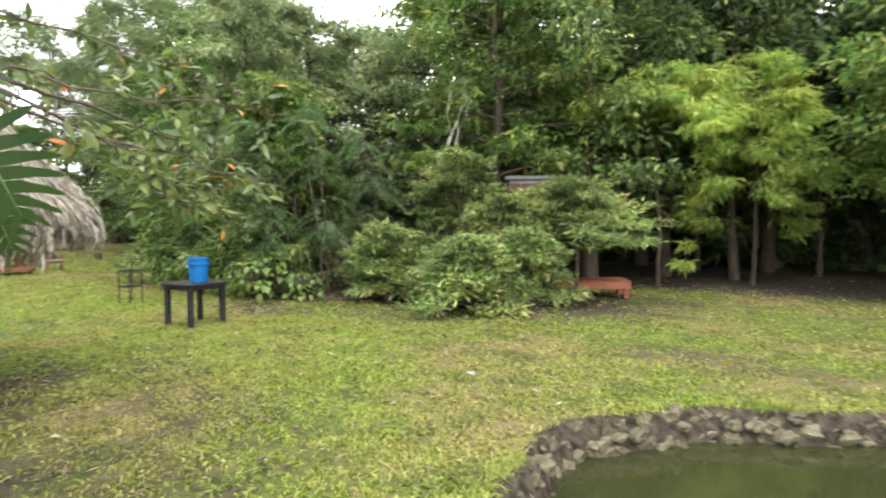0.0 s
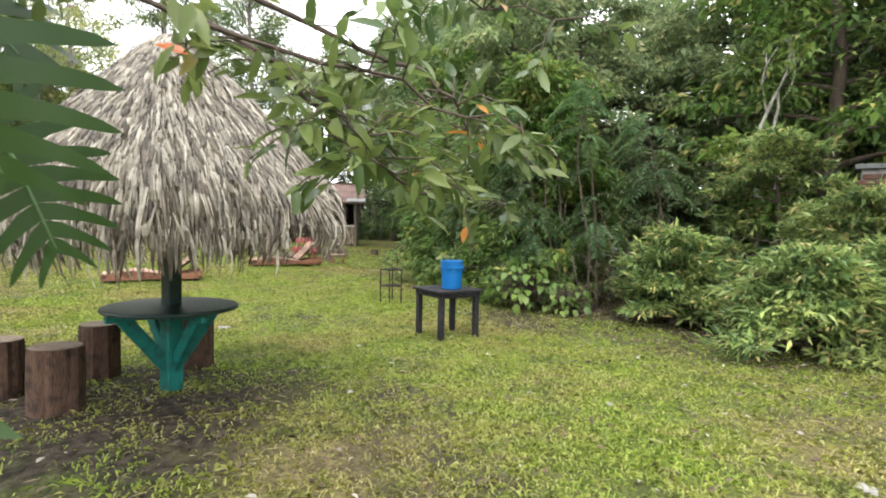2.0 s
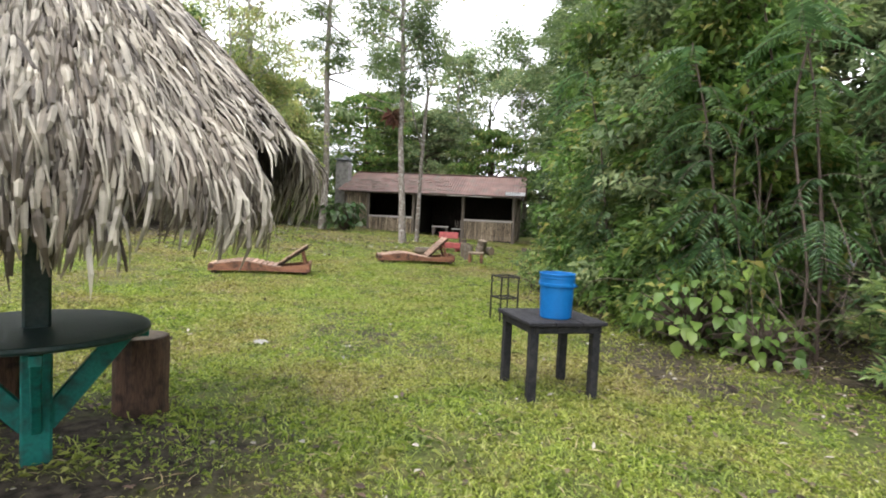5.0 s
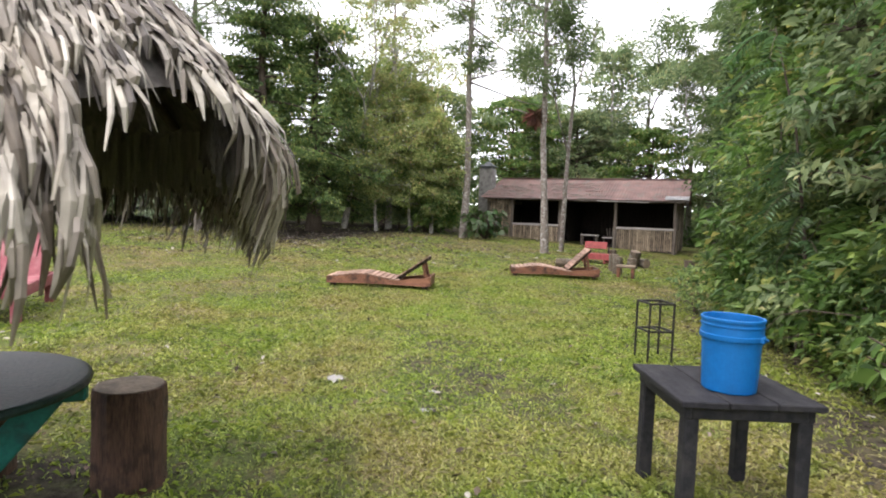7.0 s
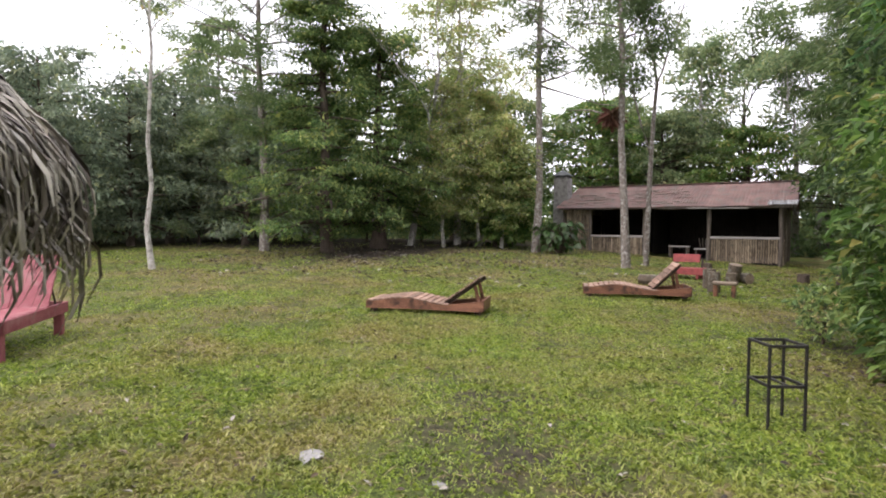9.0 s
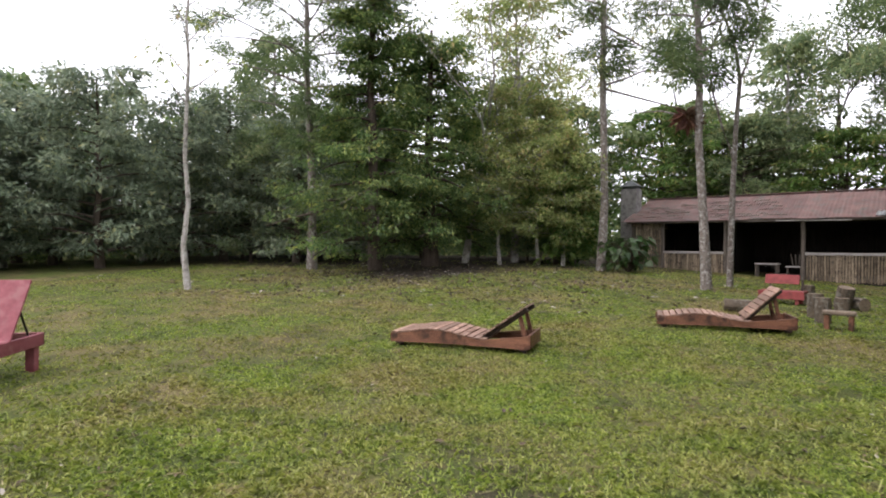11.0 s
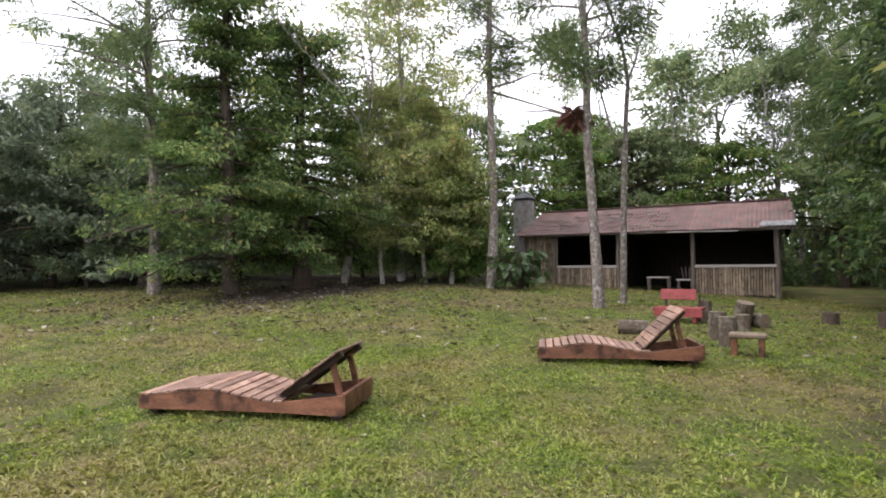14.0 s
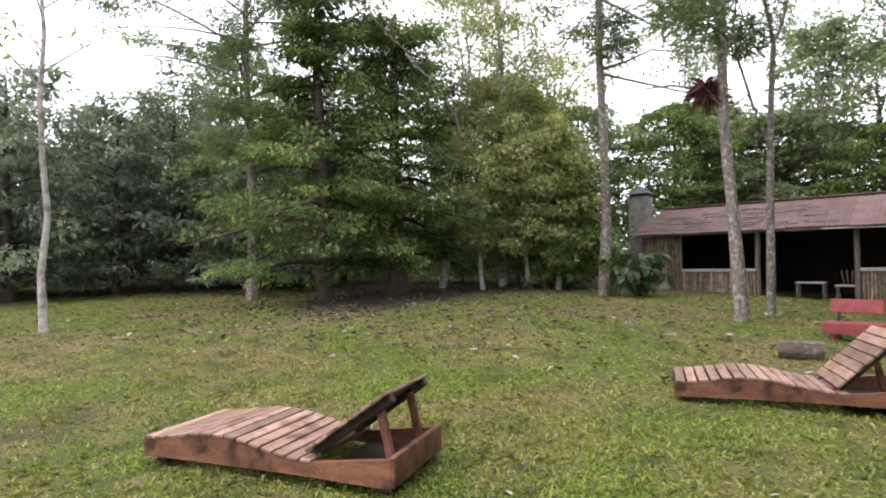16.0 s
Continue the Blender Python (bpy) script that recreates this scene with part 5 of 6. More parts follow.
tree("layered_shrub", -3.85, 10.75, 147, "light green shrub with flat layered branches over the red lounger", M_TWIG, F_LAYER, "shrub", "layered shrubs", height=1.95, radius=0.04, reach=1.25, profile=lambda q: 1.0 - 0.4 * q, **dict(LAYER, crown=(0.5, 1.0)))
forked_tree("pale_trunk_tree", -6.9, 11.2, 148, "small tree with pale bare forked trunk behind the shrubs", M_BARKPALE, F_MID, 5.5, 0.085, (0.05, 0.0, 1.0), spread=0.5, leaves=8, size=0.16, clump=0.4, depth=3)

# tall trees behind the shrubs
for i, (x, y, hh, rr, mt) in enumerate(((-6.4, 12.4, 8.5, 2.4, F_MID), (-4.6, 13.6, 9.5, 2.6, F_DARK), (-8.4, 13.6, 7.5, 2.2, F_HAZE), (-11.4, 13.8, 6.8, 2.4, F_HAZE), (-3.6, 16.2, 10, 2.8, F_DEEP), (-13.8, 12.8, 7, 2.2, F_HAZE), (-7.2, 16, 10, 3, F_MID))):
    tree("broadleaf_tree", x, y, 150 + i, "tall dark green tree behind the shrubs", M_BARKDARK, mt, "tree", "trees behind the shrubs", height=hh, radius=0.15, reach=rr, crown=(0.12, 1.0), limbs=44, clumps=6, leaves=64, size=0.185, slim=0.45, clump=0.55, flat=0.45, rise=0.35, droop=0.3)
# drooping yellow-green tree
for i, (x, y, hh, rr, cr, dr) in enumerate(((-3.2, 13.9, 4.6, 1.5, (0.82, 1.0), 0.95), (-1.5, 15.0, 5.2, 1.3, (0.6, 1.0), 2.3))):
    tree("drooping_tree", x, y, 165 + i, "bright yellow-green tree with drooping fronds", M_BARKDARK, F_BRIGHT, "tree", "drooping trees", height=hh, radius=0.035, reach=rr, crown=cr, limbs=20, clumps=12, leaves=100, size=0.18, slim=0.22, clump=0.27, flat=0.5,
         rise=0.5, droop=dr, hang=0.7, profile=lambda q: 1.1 - 0.35 * q)
# dark woods to the side; their deep shade is in the leaf colour
for i, (x, y, hh, rr) in enumerate(((-5.0, 19.5, 11, 3), (-1.5, 19.2, 11, 3.2), (2.4, 17.5, 11, 3.2), (5.5, 15.5, 11, 3.2), (0.8, 21, 12, 3.4), (8.5, 11.5, 10, 3), (-3.5, 22, 12, 3.4), (4.5, 18, 12, 3.4), (-8.5, 18, 11, 3))):
    tree("woods_tree", x, y, 170 + i, "dark tree in the shaded woods", M_BARKDARK, F_DEEP, "tree", "woods trees", height=hh, radius=0.17, reach=rr, crown=(0.16, 1.0), limbs=42, clumps=6, leaves=38, size=0.31, slim=0.45, clump=0.7, flat=0.45, rise=0.3, droop=0.3)
# slender bare stems in the shade under the woods' crowns
for i in range(9):
    x, y = -3.8 + 1.1 * i + 0.5 * math.sin(i * 5.1), 17.6 + 1.4 * math.sin(i * 2.3) - 0.12 * i
    tree("slender_tree", x, y, 200 + i, "slender brown-stemmed tree in the shaded woods", M_BARKDARK, F_DEEP, "tree", "slender woods trees", height=8.5, radius=0.05 + 0.02 * (i % 3), lean=(0.03 * math.sin(i * 1.7), 0.03 * math.cos(i * 2.9)), reach=1.6,
         crown=(0.5, 1.0), limbs=14, clumps=5, leaves=30, size=0.26, clump=0.6, flat=0.45)
tree("broadleaf_tree", 1.9, 13.6, 185, "green leafy tree beside the shaded woods", M_BARKDARK, F_MID, height=6, radius=0.1, reach=1.9, crown=(0.28, 1.0), limbs=40, clumps=7, leaves=60, size=0.16, clump=0.5, flat=0.4, rise=0.3, droop=0.35)


# dense edge of the woods on the far left of the lawn
EDGE = dict(radius=0.15, crown=(0.06, 1.0), limbs=46, clumps=6, leaves=44, size=0.22, slim=0.42, clump=0.6, flat=0.4, rise=0.35, droop=0.25, profile=lambda q: 1.0 - 0.45 * q)
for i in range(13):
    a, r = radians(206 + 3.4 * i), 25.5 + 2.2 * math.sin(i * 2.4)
    tree("edge_tree", -7.7 + r * math.cos(a), 4.6 + r * math.sin(a), 230 + i, "dense green tree at the edge of the woods, haze in its leaf colour", M_BARKDARK if i % 3 else M_BARKPALE, F_MIST, "tree", "edge trees", height=6.2 + 1.1 * math.sin(i * 1.9), reach=2.6, **EDGE)
# light yellowish bushy trees between the big tree and the cabin
for i, (x, y, hh, rr) in enumerate(((-27.9, 0.3, 6.6, 1.9), (-28.2, 1.7, 6.0, 1.9), (-28.0, 2.6, 4.8, 1.3))):
    tree("bushy_tree", x, y, 250 + i, "light yellow-green bushy tree with thin pale stems", M_BARKPALE, F_YELLOW, "tree", "bushy trees", height=hh, radius=0.06, reach=rr, crown=(0.16, 1.0), twigs=True, limbs=40, clumps=6, leaves=46, size=0.14, slim=0.5, clump=0.42, flat=0.5, rise=0.5, droop=0.3)


# far woods: a ring of trees from a few shared shapes
def build_far_woods():
    rnd = random.Random(9)
    kinds = []
    for k in range(5):
        rng = np.random.default_rng(300 + k)
        h = thing("far_tree", pose(0, 0, -30), "tall green tree in the woods round the lawn", "tree", "far woods")
        w, lv = tree_parts(rng, height=(7.5, 8.5, 9.5, 8, 12)[k], radius=0.17, reach=(3.2, 3, 2.8, 3.4, 3.0)[k], crown=(0.12, 1.0) if k < 4 else (0.4, 1.0), limbs=34, clumps=6, leaves=28, size=0.31, slim=0.5, clump=0.75, flat=0.5, rise=0.35, droop=0.3, twigs=False)
        raw("trunk", *w, M_BARKDARK if k % 2 else M_BARKPALE, h, True)
        raw("crown", *lv, (F_FAR, F_MID, F_HAZE, F_FAR, F_HAZE)[k], h)
        kinds.append(h)
    for ring, (r0, count) in enumerate(((28, 30), (33, 26), (40, 20))):
        for i in range(count):
            a = 2 * math.pi * (i + rnd.uniform(0.1, 0.9)) / count
            r = r0 + rnd.uniform(-1.8, 1.8)
            x, y = -9 + r * math.cos(a), 2 + r * math.sin(a)
            if -38 < x < -22 and 0 < y < 19 or (x < -22 and -4.5 < y < 4 and ring < 1):
                continue
            if x > -10 and (ring > 0 or i % 2):
                continue
            k = rnd.choice(kinds)
            s = rnd.uniform(0.65, 1.0)
            m = pose(x, y, at_ground(x, y) - 0.05, 0, 0, rnd.uniform(0, 360))
            c = copy_thing(k, m)
            c.scale = (s, s, s)
    for k in kinds:
        for o in (*k.children_recursive, k):
            bpy.data.objects.remove(o)


build_far_woods()


def build_undergrowth():
    """Low leafy growth that fills the woods between the trunks, all round the lawn."""
    rng = np.random.default_rng(55)
    n = 50000
    a = rng.uniform(radians(75), radians(285), n)
    r = rng.uniform(26.5, 41, n)
    x, y = -9 + r * np.cos(a), 2 + r * np.sin(a)
    tall = 2.3 + 1.2 * np.sin(a * 23) * np.sin(a * 7 + 1) + 0.5 * np.sin(a * 61)
    z = rng.random(n) ** 1.3 * np.clip(tall, 0.4, 4) * (0.7 + 0.05 * (r - 26.5))
    extra = 46000
    ex = rng.uniform(-15, 14, extra)
    x = np.concatenate([x, ex])
    y = np.concatenate([y, rng.uniform(20.5, 25.5, extra) - 0.55 * np.clip(ex - 1, 0, 20)])
    z = np.concatenate([z, rng.random(extra) ** 1.3 * 7.5])
    rim = 22000
    ra, rr = rng.uniform(radians(110), radians(270), rim), rng.uniform(41, 46, rim)
    x = np.concatenate([x, -9 + rr * np.cos(ra)])
    y = np.concatenate([y, 2 + rr * np.sin(ra)])
    z = np.concatenate([z, rng.random(rim) * (4.5 + 1.5 * np.sin(ra * 9))])
    ok = ~((x > -37) & (x < -26) & (y > 2.5) & (y < 19)) & ~((x > -29) & (x < -20) & (y > -16) & (y < 5))
    x, y, z = x[ok], y[ok], z[ok]
    P = np.stack([x, y, lawn_z(x, y) + z + 0.05], 1)
    D = rng.normal(0, 1, P.shape) - [0, 0, 0.4]
    L = rng.uniform(0.25, 0.55, len(P)) * np.where(np.hypot(x + 9, y - 2) > 41, 1.7, 1.0)
    v, f = leaf_arrays(P, D, np.array([0, 0, 1.0]) + rng.normal(0, 0.5, P.shape), L, L * 0.5)
    tagged(raw("undergrowth", v, f, F_FAR), "dense green undergrowth filling the woods round the lawn", "undergrowth", kind="stuff")


build_undergrowth()


# ---- branch over the path, split-leaf plant ----
def build_branch():
    """A tree that stands beside the path; one long branch with leathery leaves hangs over it."""
    rng = np.random.default_rng(12)
    h = thing("branching_tree", pose(-3.6, 0.7, 0), "small tree with leathery green leaves, some orange, over the path", "tree")
    wood = [tube_arrays([(0, 0, 0), (0.05, 0.1, 0.9), (0.1, 0.25, 1.7), (0.2, 0.5, 2.3)], [0.07, 0.06, 0.05, 0.035], 8)]
    lines = []
    o = np.array([-3.6, 0.7, 0])
    main = [
        [(-3.4, 1.3, 2.25), (-3.0, 2.3, 1.86), (-2.96, 2.56, 1.68), (-2.99, 2.7, 1.58), (-3.1, 2.89, 1.48), (-3.18, 3.05, 1.44), (-3.2, 3.35, 1.42)],
        [(-3.4, 1.3, 2.25), (-2.98, 2.05, 1.86), (-2.9, 2.31, 1.77), (-2.87, 2.69, 1.71), (-2.88, 2.95, 1.66), (-2.9, 3.2, 1.62)],
        [(-3.1, 2.1, 1.98), (-3.04, 2.7, 1.85), (-3.04, 3.0, 1.75), (-3.12, 3.15, 1.68), (-3.25, 3.4, 1.6)],
        [(-3.4, 1.3, 2.25), (-3.25, 1.9, 2.1), (-3.1, 2.25, 2.0), (-2.95, 2.65, 1.95), (-2.95, 3.05, 2.0), (-2.98, 3.4, 2.0)],
        [(-3.4, 1.3, 2.25), (-3.45, 2.1, 2.35), (-3.35, 2.8, 2.3), (-3.25, 3.4, 2.15)],
        [(-2.95, 2.56, 1.7), (-2.85, 2.66, 1.58), (-2.85, 2.78, 1.46)],
    ]
    P, D = [], []
    for k, m in enumerate(main):
        m = np.array(m)
        q = np.linspace(0, len(m) - 1, 14)
        line = np.stack([np.interp(q, np.arange(len(m)), m[:, j]) for j in range(3)], 1)
        line[1:-1] = (line[:-2] + line[1:-1] * 2 + line[2:]) / 4 + rng.normal(0, 0.012, (12, 3))
        wood.append(tube_arrays(line - o, np.linspace(0.0085 if k < 5 else 0.004, 0.0022, 14), 6))
        for j in range(4, 14):
            for _ in range(2):
                side = rng.normal(0, 1, 3) * [1, 1, 0.55]
                side /= np.linalg.norm(side)
                n = rng.uniform(0.18, 0.42)
                tip = line[j] + side * n * 0.75 + [0, 0, -0.04]
                mid = (line[j] + tip) / 2 + [0, 0, 0.03]
                wood.append(tube_arrays(np.stack([line[j], mid, tip]) - o, [0.003, 0.0025, 0.0015], 4))
                for s in np.linspace(0.2, 1.0, 8):
                    b = line[j] + (tip - line[j]) * s
                    d = side * 0.9 + rng.normal(0, 0.6, 3) + [0, 0, -0.25]
                    P.append(b)
                    D.append(d)
    for c in range(46):
        a, r = rng.uniform(0, 2 * math.pi), 1.9 * math.sqrt(rng.random())
        mid = np.array([-4.3 + 1.2 * r * math.cos(a), 0.6 + r * math.sin(a), rng.uniform(2.75, 4.6)])
        wood.append(tube_arrays(np.stack([np.array([-3.4, 1.25, 2.3]), (mid + [-3.4, 1.25, 2.3]) / 2 + [0, 0, 0.2], mid]) - o, [0.015, 0.01, 0.004], 5))
        for _ in range(75):
            g = rng.normal(0, 0.28, 3)
            P.append(mid + g)
            D.append(rng.normal(0, 0.7, 3) + [0, 0, -0.4])
    P, D = np.array(P), np.array(D)
    # keep clear of the walked line
    walked = np.array([(-0.3, 1.2, 1.37), (-1.6, 2.2, 1.34), (-2.3, 3.2, 1.3), (-2.9, 3.7, 1.25), (-4.4, 4.35, 1.3)])
    fine_line = np.concatenate([np.linspace(a, b, 20) for a, b in zip(walked, walked[1:])])
    near = np.min(np.linalg.norm(P[:, None] - fine_line[None], axis=2), axis=1)
    keep = (near > 0.36) & (P[:, 2] > 1.3)
    P, D = P[keep], D[keep]
    L = rng.uniform(0.055, 0.105, len(P)) * np.where(P[:, 2] > 2.5, 1.9, 1.0)
    raw("trunk", *join_arrays(wood), M_TWIG, h, True)
    raw("crown", *leaf_arrays(P - o, D, np.array([0, 0, 1.0]) + rng.normal(0, 0.5, P.shape), L, L * 0.35, 0.12, 0.2, True), F_BRANCH, h, True)


build_branch()


def split_leaf(bm, m, size, lobes=8):
    """One deeply cut leaf in its own plane: tip along y, broad lobes to both sides parted by narrow slots."""
    def put(p):
        return bm.verts.new(m @ Vector(p))
    rib = [put((0, size * q, -0.10 * size * q * q)) for q in np.linspace(0, 1, lobes + 1)]
    for sx in (-1, 1):
        for i in range(lobes):
            q0, q1 = i / lobes, (i + 1) / lobes
            reach = size * (0.46, 0.58, 0.62, 0.60, 0.54, 0.45, 0.33, 0.19)[i]
            swing = size * (-0.32, -0.08, 0.08, 0.16, 0.22, 0.26, 0.28, 0.24)[i]
            y0, y1 = size * q0, size * q1
            def edge(t, y):
                return (sx * reach * t, y + swing * t ** 1.3, -0.10 * size * (y / size) ** 2 - 0.28 * reach * t * t + 0.025 * size * math.sin(3.1 * t))
            cut = [(0.3, 0.0), (0.5, 0.12), (0.75, 0.17), (0.93, 0.30)]
            a = [rib[i]] + [put(edge(t, y0 + (y1 - y0) * c)) for t, c in cut]
            b = [rib[i + 1]] + [put(edge(t, y1 - (y1 - y0) * c * 0.8)) for t, c in cut]
            tip = put(edge(1.04, (y0 + y1) / 2 + size * 0.01))
            for k in range(4):
                bm.faces.new((a[k], a[k + 1], b[k + 1], b[k]) if sx > 0 else (b[k], b[k + 1], a[k + 1], a[k]))
            bm.faces.new((a[4], tip, b[4]) if sx > 0 else (b[4], tip, a[4]))


def build_philodendron():
    rnd = random.Random(4)
    o = Vector((-3.05, 1.15, 0))
    h = thing("split_leaf_plant", Matrix.Translation(o), "split-leaf philodendron with large deeply cut green leaves", "plant")
    # place of the leaf's base, size, way of its tip, way that it faces
    spots = (((-2.60, 1.86, 1.73), 0.38, (0.0, 0.45, -0.9), (1, -0.2, 0.35)), ((-2.73, 1.62, 1.62), 0.34, (0.7, 0.12, -0.55), (0.4, 0, 0.9)), ((-2.8, 1.80, 2.08), 0.34, (0.25, 0.35, -0.8), (1, 0, 0.3)),
             ((-2.72, 1.74, 1.22), 0.19, (0.1, 0.15, -1), (1, 0, 0.2)), ((-2.86, 1.98, 1.52), 0.27, (0.05, 0.35, -0.85), (0.9, 0.1, 0.4)), ((-2.85, 1.6, 1.85), 0.42, (0.4, -0.1, -0.6), (0.7, 0, 0.7)),
             ((-2.95, 1.68, 1.45), 0.26, (0.3, 0.2, -0.8), (0.9, 0, 0.5)), ((-3.0, 1.75, 1.95), 0.4, (0.1, 0.5, -0.5), (0.6, 0, 0.8)))
    for p, s, d, face in spots:
        d = Vector(d).normalized()
        side = d.cross(Vector(face)).normalized()
        n = side.cross(d)
        m = Matrix((side, d, n)).transposed().to_4x4()
        m.translation = Vector(p) - o
        bm = bmesh.new()
        split_leaf(bm, m, s)
        leaf = part("leaf", bm, F_PHILO, h, smooth=True)
        v, f = tube_arrays([m @ Vector((0, s * q, -0.10 * s * q * q + 0.002)) for q in (0, 0.3, 0.6, 0.97)], [0.0055, 0.004, 0.003, 0.001], 5)
        raw("midrib", v, f, M_RIB, leaf, True, "pale midrib")
        p0 = Vector((rnd.uniform(-0.05, 0.05), rnd.uniform(-0.05, 0.05), 0.3))
        p2 = Vector(p) - o
        p1 = (p0 + p2) / 2 + Vector((0, -0.1, 0.3))
        v, f = tube_arrays([p0, p0 * 0.3 + p1 * 0.7, p1 * 0.45 + p2 * 0.55 + Vector((0, 0, 0.08)), p2], [0.012, 0.010, 0.008, 0.006], 6)
        raw("stalk", v, f, M_TWIG, h, True)
    v, f = tube_arrays([(0, 0, 0), (0.02, 0.02, 0.5), (0.0, 0.05, 1.0)], [0.05, 0.045, 0.04], 8)
    raw("stem", v, f, M_TWIG, h, True)


build_philodendron()


def build_hanging_leaves():
    """Drooping dark oval leaves of a second plant under the cut ones."""
    rnd = random.Random(8)
    o = Vector((-2.95, 1.2, 0))
    h = thing("oval_leaf_plant", Matrix.Translation(o), "drooping plant with dark oval leaves beside the stumps", "plant")
    spots = (((-2.76, 1.70, 1.30), 0.2, (0.3, 0.6, -0.3)), ((-2.72, 1.80, 1.27), 0.19, (0.2, 0.7, -0.35)), ((-2.66, 1.56, 1.10), 0.24, (0.3, 0.6, -0.25)), ((-2.72, 1.56, 1.28), 0.2, (0.4, 0.4, -0.6)), ((-2.78, 1.66, 1.14), 0.17, (0.2, 0.3, -0.9)),
             ((-2.74, 1.84, 1.22), 0.17, (0.3, 0.4, -0.8)), ((-2.80, 1.92, 0.97), 0.15, (0.3, 0.7, 0.05)), ((-2.78, 1.92, 0.94), 0.14, (0.5, 0.5, -0.4)), ((-2.80, 1.86, 0.9), 0.15, (0.3, 0.3, -0.9)), ((-2.70, 1.62, 1.40), 0.2, (0.5, 0.4, -0.4)))
    spots = list(spots)
    for i in range(26):
        spots.append(((rnd.uniform(-2.92, -2.68), rnd.uniform(1.5, 1.86), rnd.uniform(1.0, 1.55)), rnd.uniform(0.16, 0.26), (rnd.uniform(0.0, 0.5), rnd.uniform(-0.1, 0.6), rnd.uniform(-1.0, -0.3))))
    for p, s, d in spots:
        s *= 0.78
        b = Vector(p) - o
        raw("leaf", *leaf_arrays(np.array([b]), np.array([d]), np.array([[0.3, rnd.uniform(-0.3, 0.3), 1.0]]), [s], [s * 0.5], 0.1, 0.25, True), F_PHILO, h, True)
        v, f = tube_arrays([(0, 0, b.z * 0.6), b * 0.6 + Vector((0, 0, b.z * 0.45)), b], [0.006, 0.005, 0.003], 5)
        raw("stalk", v, f, M_TWIG, h, True)
    v, f = tube_arrays([(0, 0, 0), (0.01, 0, 0.4), (0, 0, 0.9)], [0.02, 0.017, 0.012], 6)
    raw("stem", v, f, M_TWIG, h, True)


build_hanging_leaves()


# ---- things half hidden behind the shrubs ----
def build_brick_oven():
    h = thing("brick_oven", pose(-5.1, 11.5, 0, 0, 0, 25), "old red brick oven stack with a grey slab on top", "oven")
    rnd = random.Random(6)
    bw, bh = 0.22, 0.08
    part("core", box((0.84, 0.5, 2.2), (0, 0.02, 1.1), bevel=0), M_CONC, h)
    mesh = None
    for r in range(26):
        for c in range(4):
            x = -0.44 + (c + 0.5 + (r % 2) * 0.25 - 0.12) * bw
            if mesh is None:
                b = part("brick", box((bw - 0.014, 0.05, bh - 0.014), (0, 0, 0), bevel=0.004), M_BRICK, h)
                mesh = b.data
            else:
                b = new("brick", mesh)
                b.parent = h
            b.location = (x, -0.25 + rnd.uniform(-0.003, 0.003), 0.1 + r * bh)
    part("slab", box((1.0, 0.66, 0.07), (0, 0.02, 2.24)), M_CAP, h)


build_brick_oven()


def build_side_lounger():
    h = thing("red_lounger", pose(-3.62, 11.55, at_ground(-3.62, 11.55), 0, 0, 30), "red-brown slatted wooden lounger beside the shrubs", "lounger")
    for s in (-1, 1):
        part("side_board", box((1.9, 0.04, 0.13), (-0.55, s * 0.33, 0.24)), M_REDWOOD, h)
    for x in (0.33, -1.4):
        for s in (-1, 1):
            part("leg", box((0.09, 0.09, 0.24), (x, s * 0.27, 0.12)), M_REDWOOD, h)
    for i in range(9):
        part("slat", box((0.1, 0.72, 0.022), (0.35 - 0.113 * i, 0, 0.318)), M_REDWOOD, h)
    for i in range(6):
        part("back_slat", box((0.1, 0.68, 0.022), (-0.66 - 0.1 * i, 0, 0.33 + 0.055 * i), Euler((0, 0.5, 0)).to_matrix()), M_REDWOOD, h)


build_side_lounger()


def build_red_chair():
    h = thing("red_chair", pose(-4.6, 9.95, at_ground(-4.75, 10.1), 0, 0, 200), "red painted wooden chair half hidden behind the shrubs", "chair")
    part("seat", box((0.55, 0.5, 0.04), (0, 0, 0.4)), M_RED, h)
    part("backrest", box((0.55, 0.04, 0.55), (0, 0.24, 0.72), Euler((-0.2, 0, 0)).to_matrix()), M_RED, h)
    for x in (-0.24, 0.24):
        for y in (-0.2, 0.2):
            part("leg", box((0.05, 0.05, 0.4), (x, y, 0.2)), M_RED, h)
        part("arm", box((0.07, 0.5, 0.03), (x, 0, 0.6)), M_RED, h)


build_red_chair()
w = thing("white_tank", pose(-9.25, 9.9, at_ground(-9.2, 9.9), 0, 0, 40), "dull white metal tank half hidden behind the hedge", "tank")
part("shell", box((0.95, 0.45, 0.5), (0, 0, 1.1), bevel=0.06), M_WHITE, w)
for sx in (-0.45, 0.45):
    part("leg", box((0.06, 0.4, 0.88), (sx * 0.85, 0, 0.44)), M_POST, w)


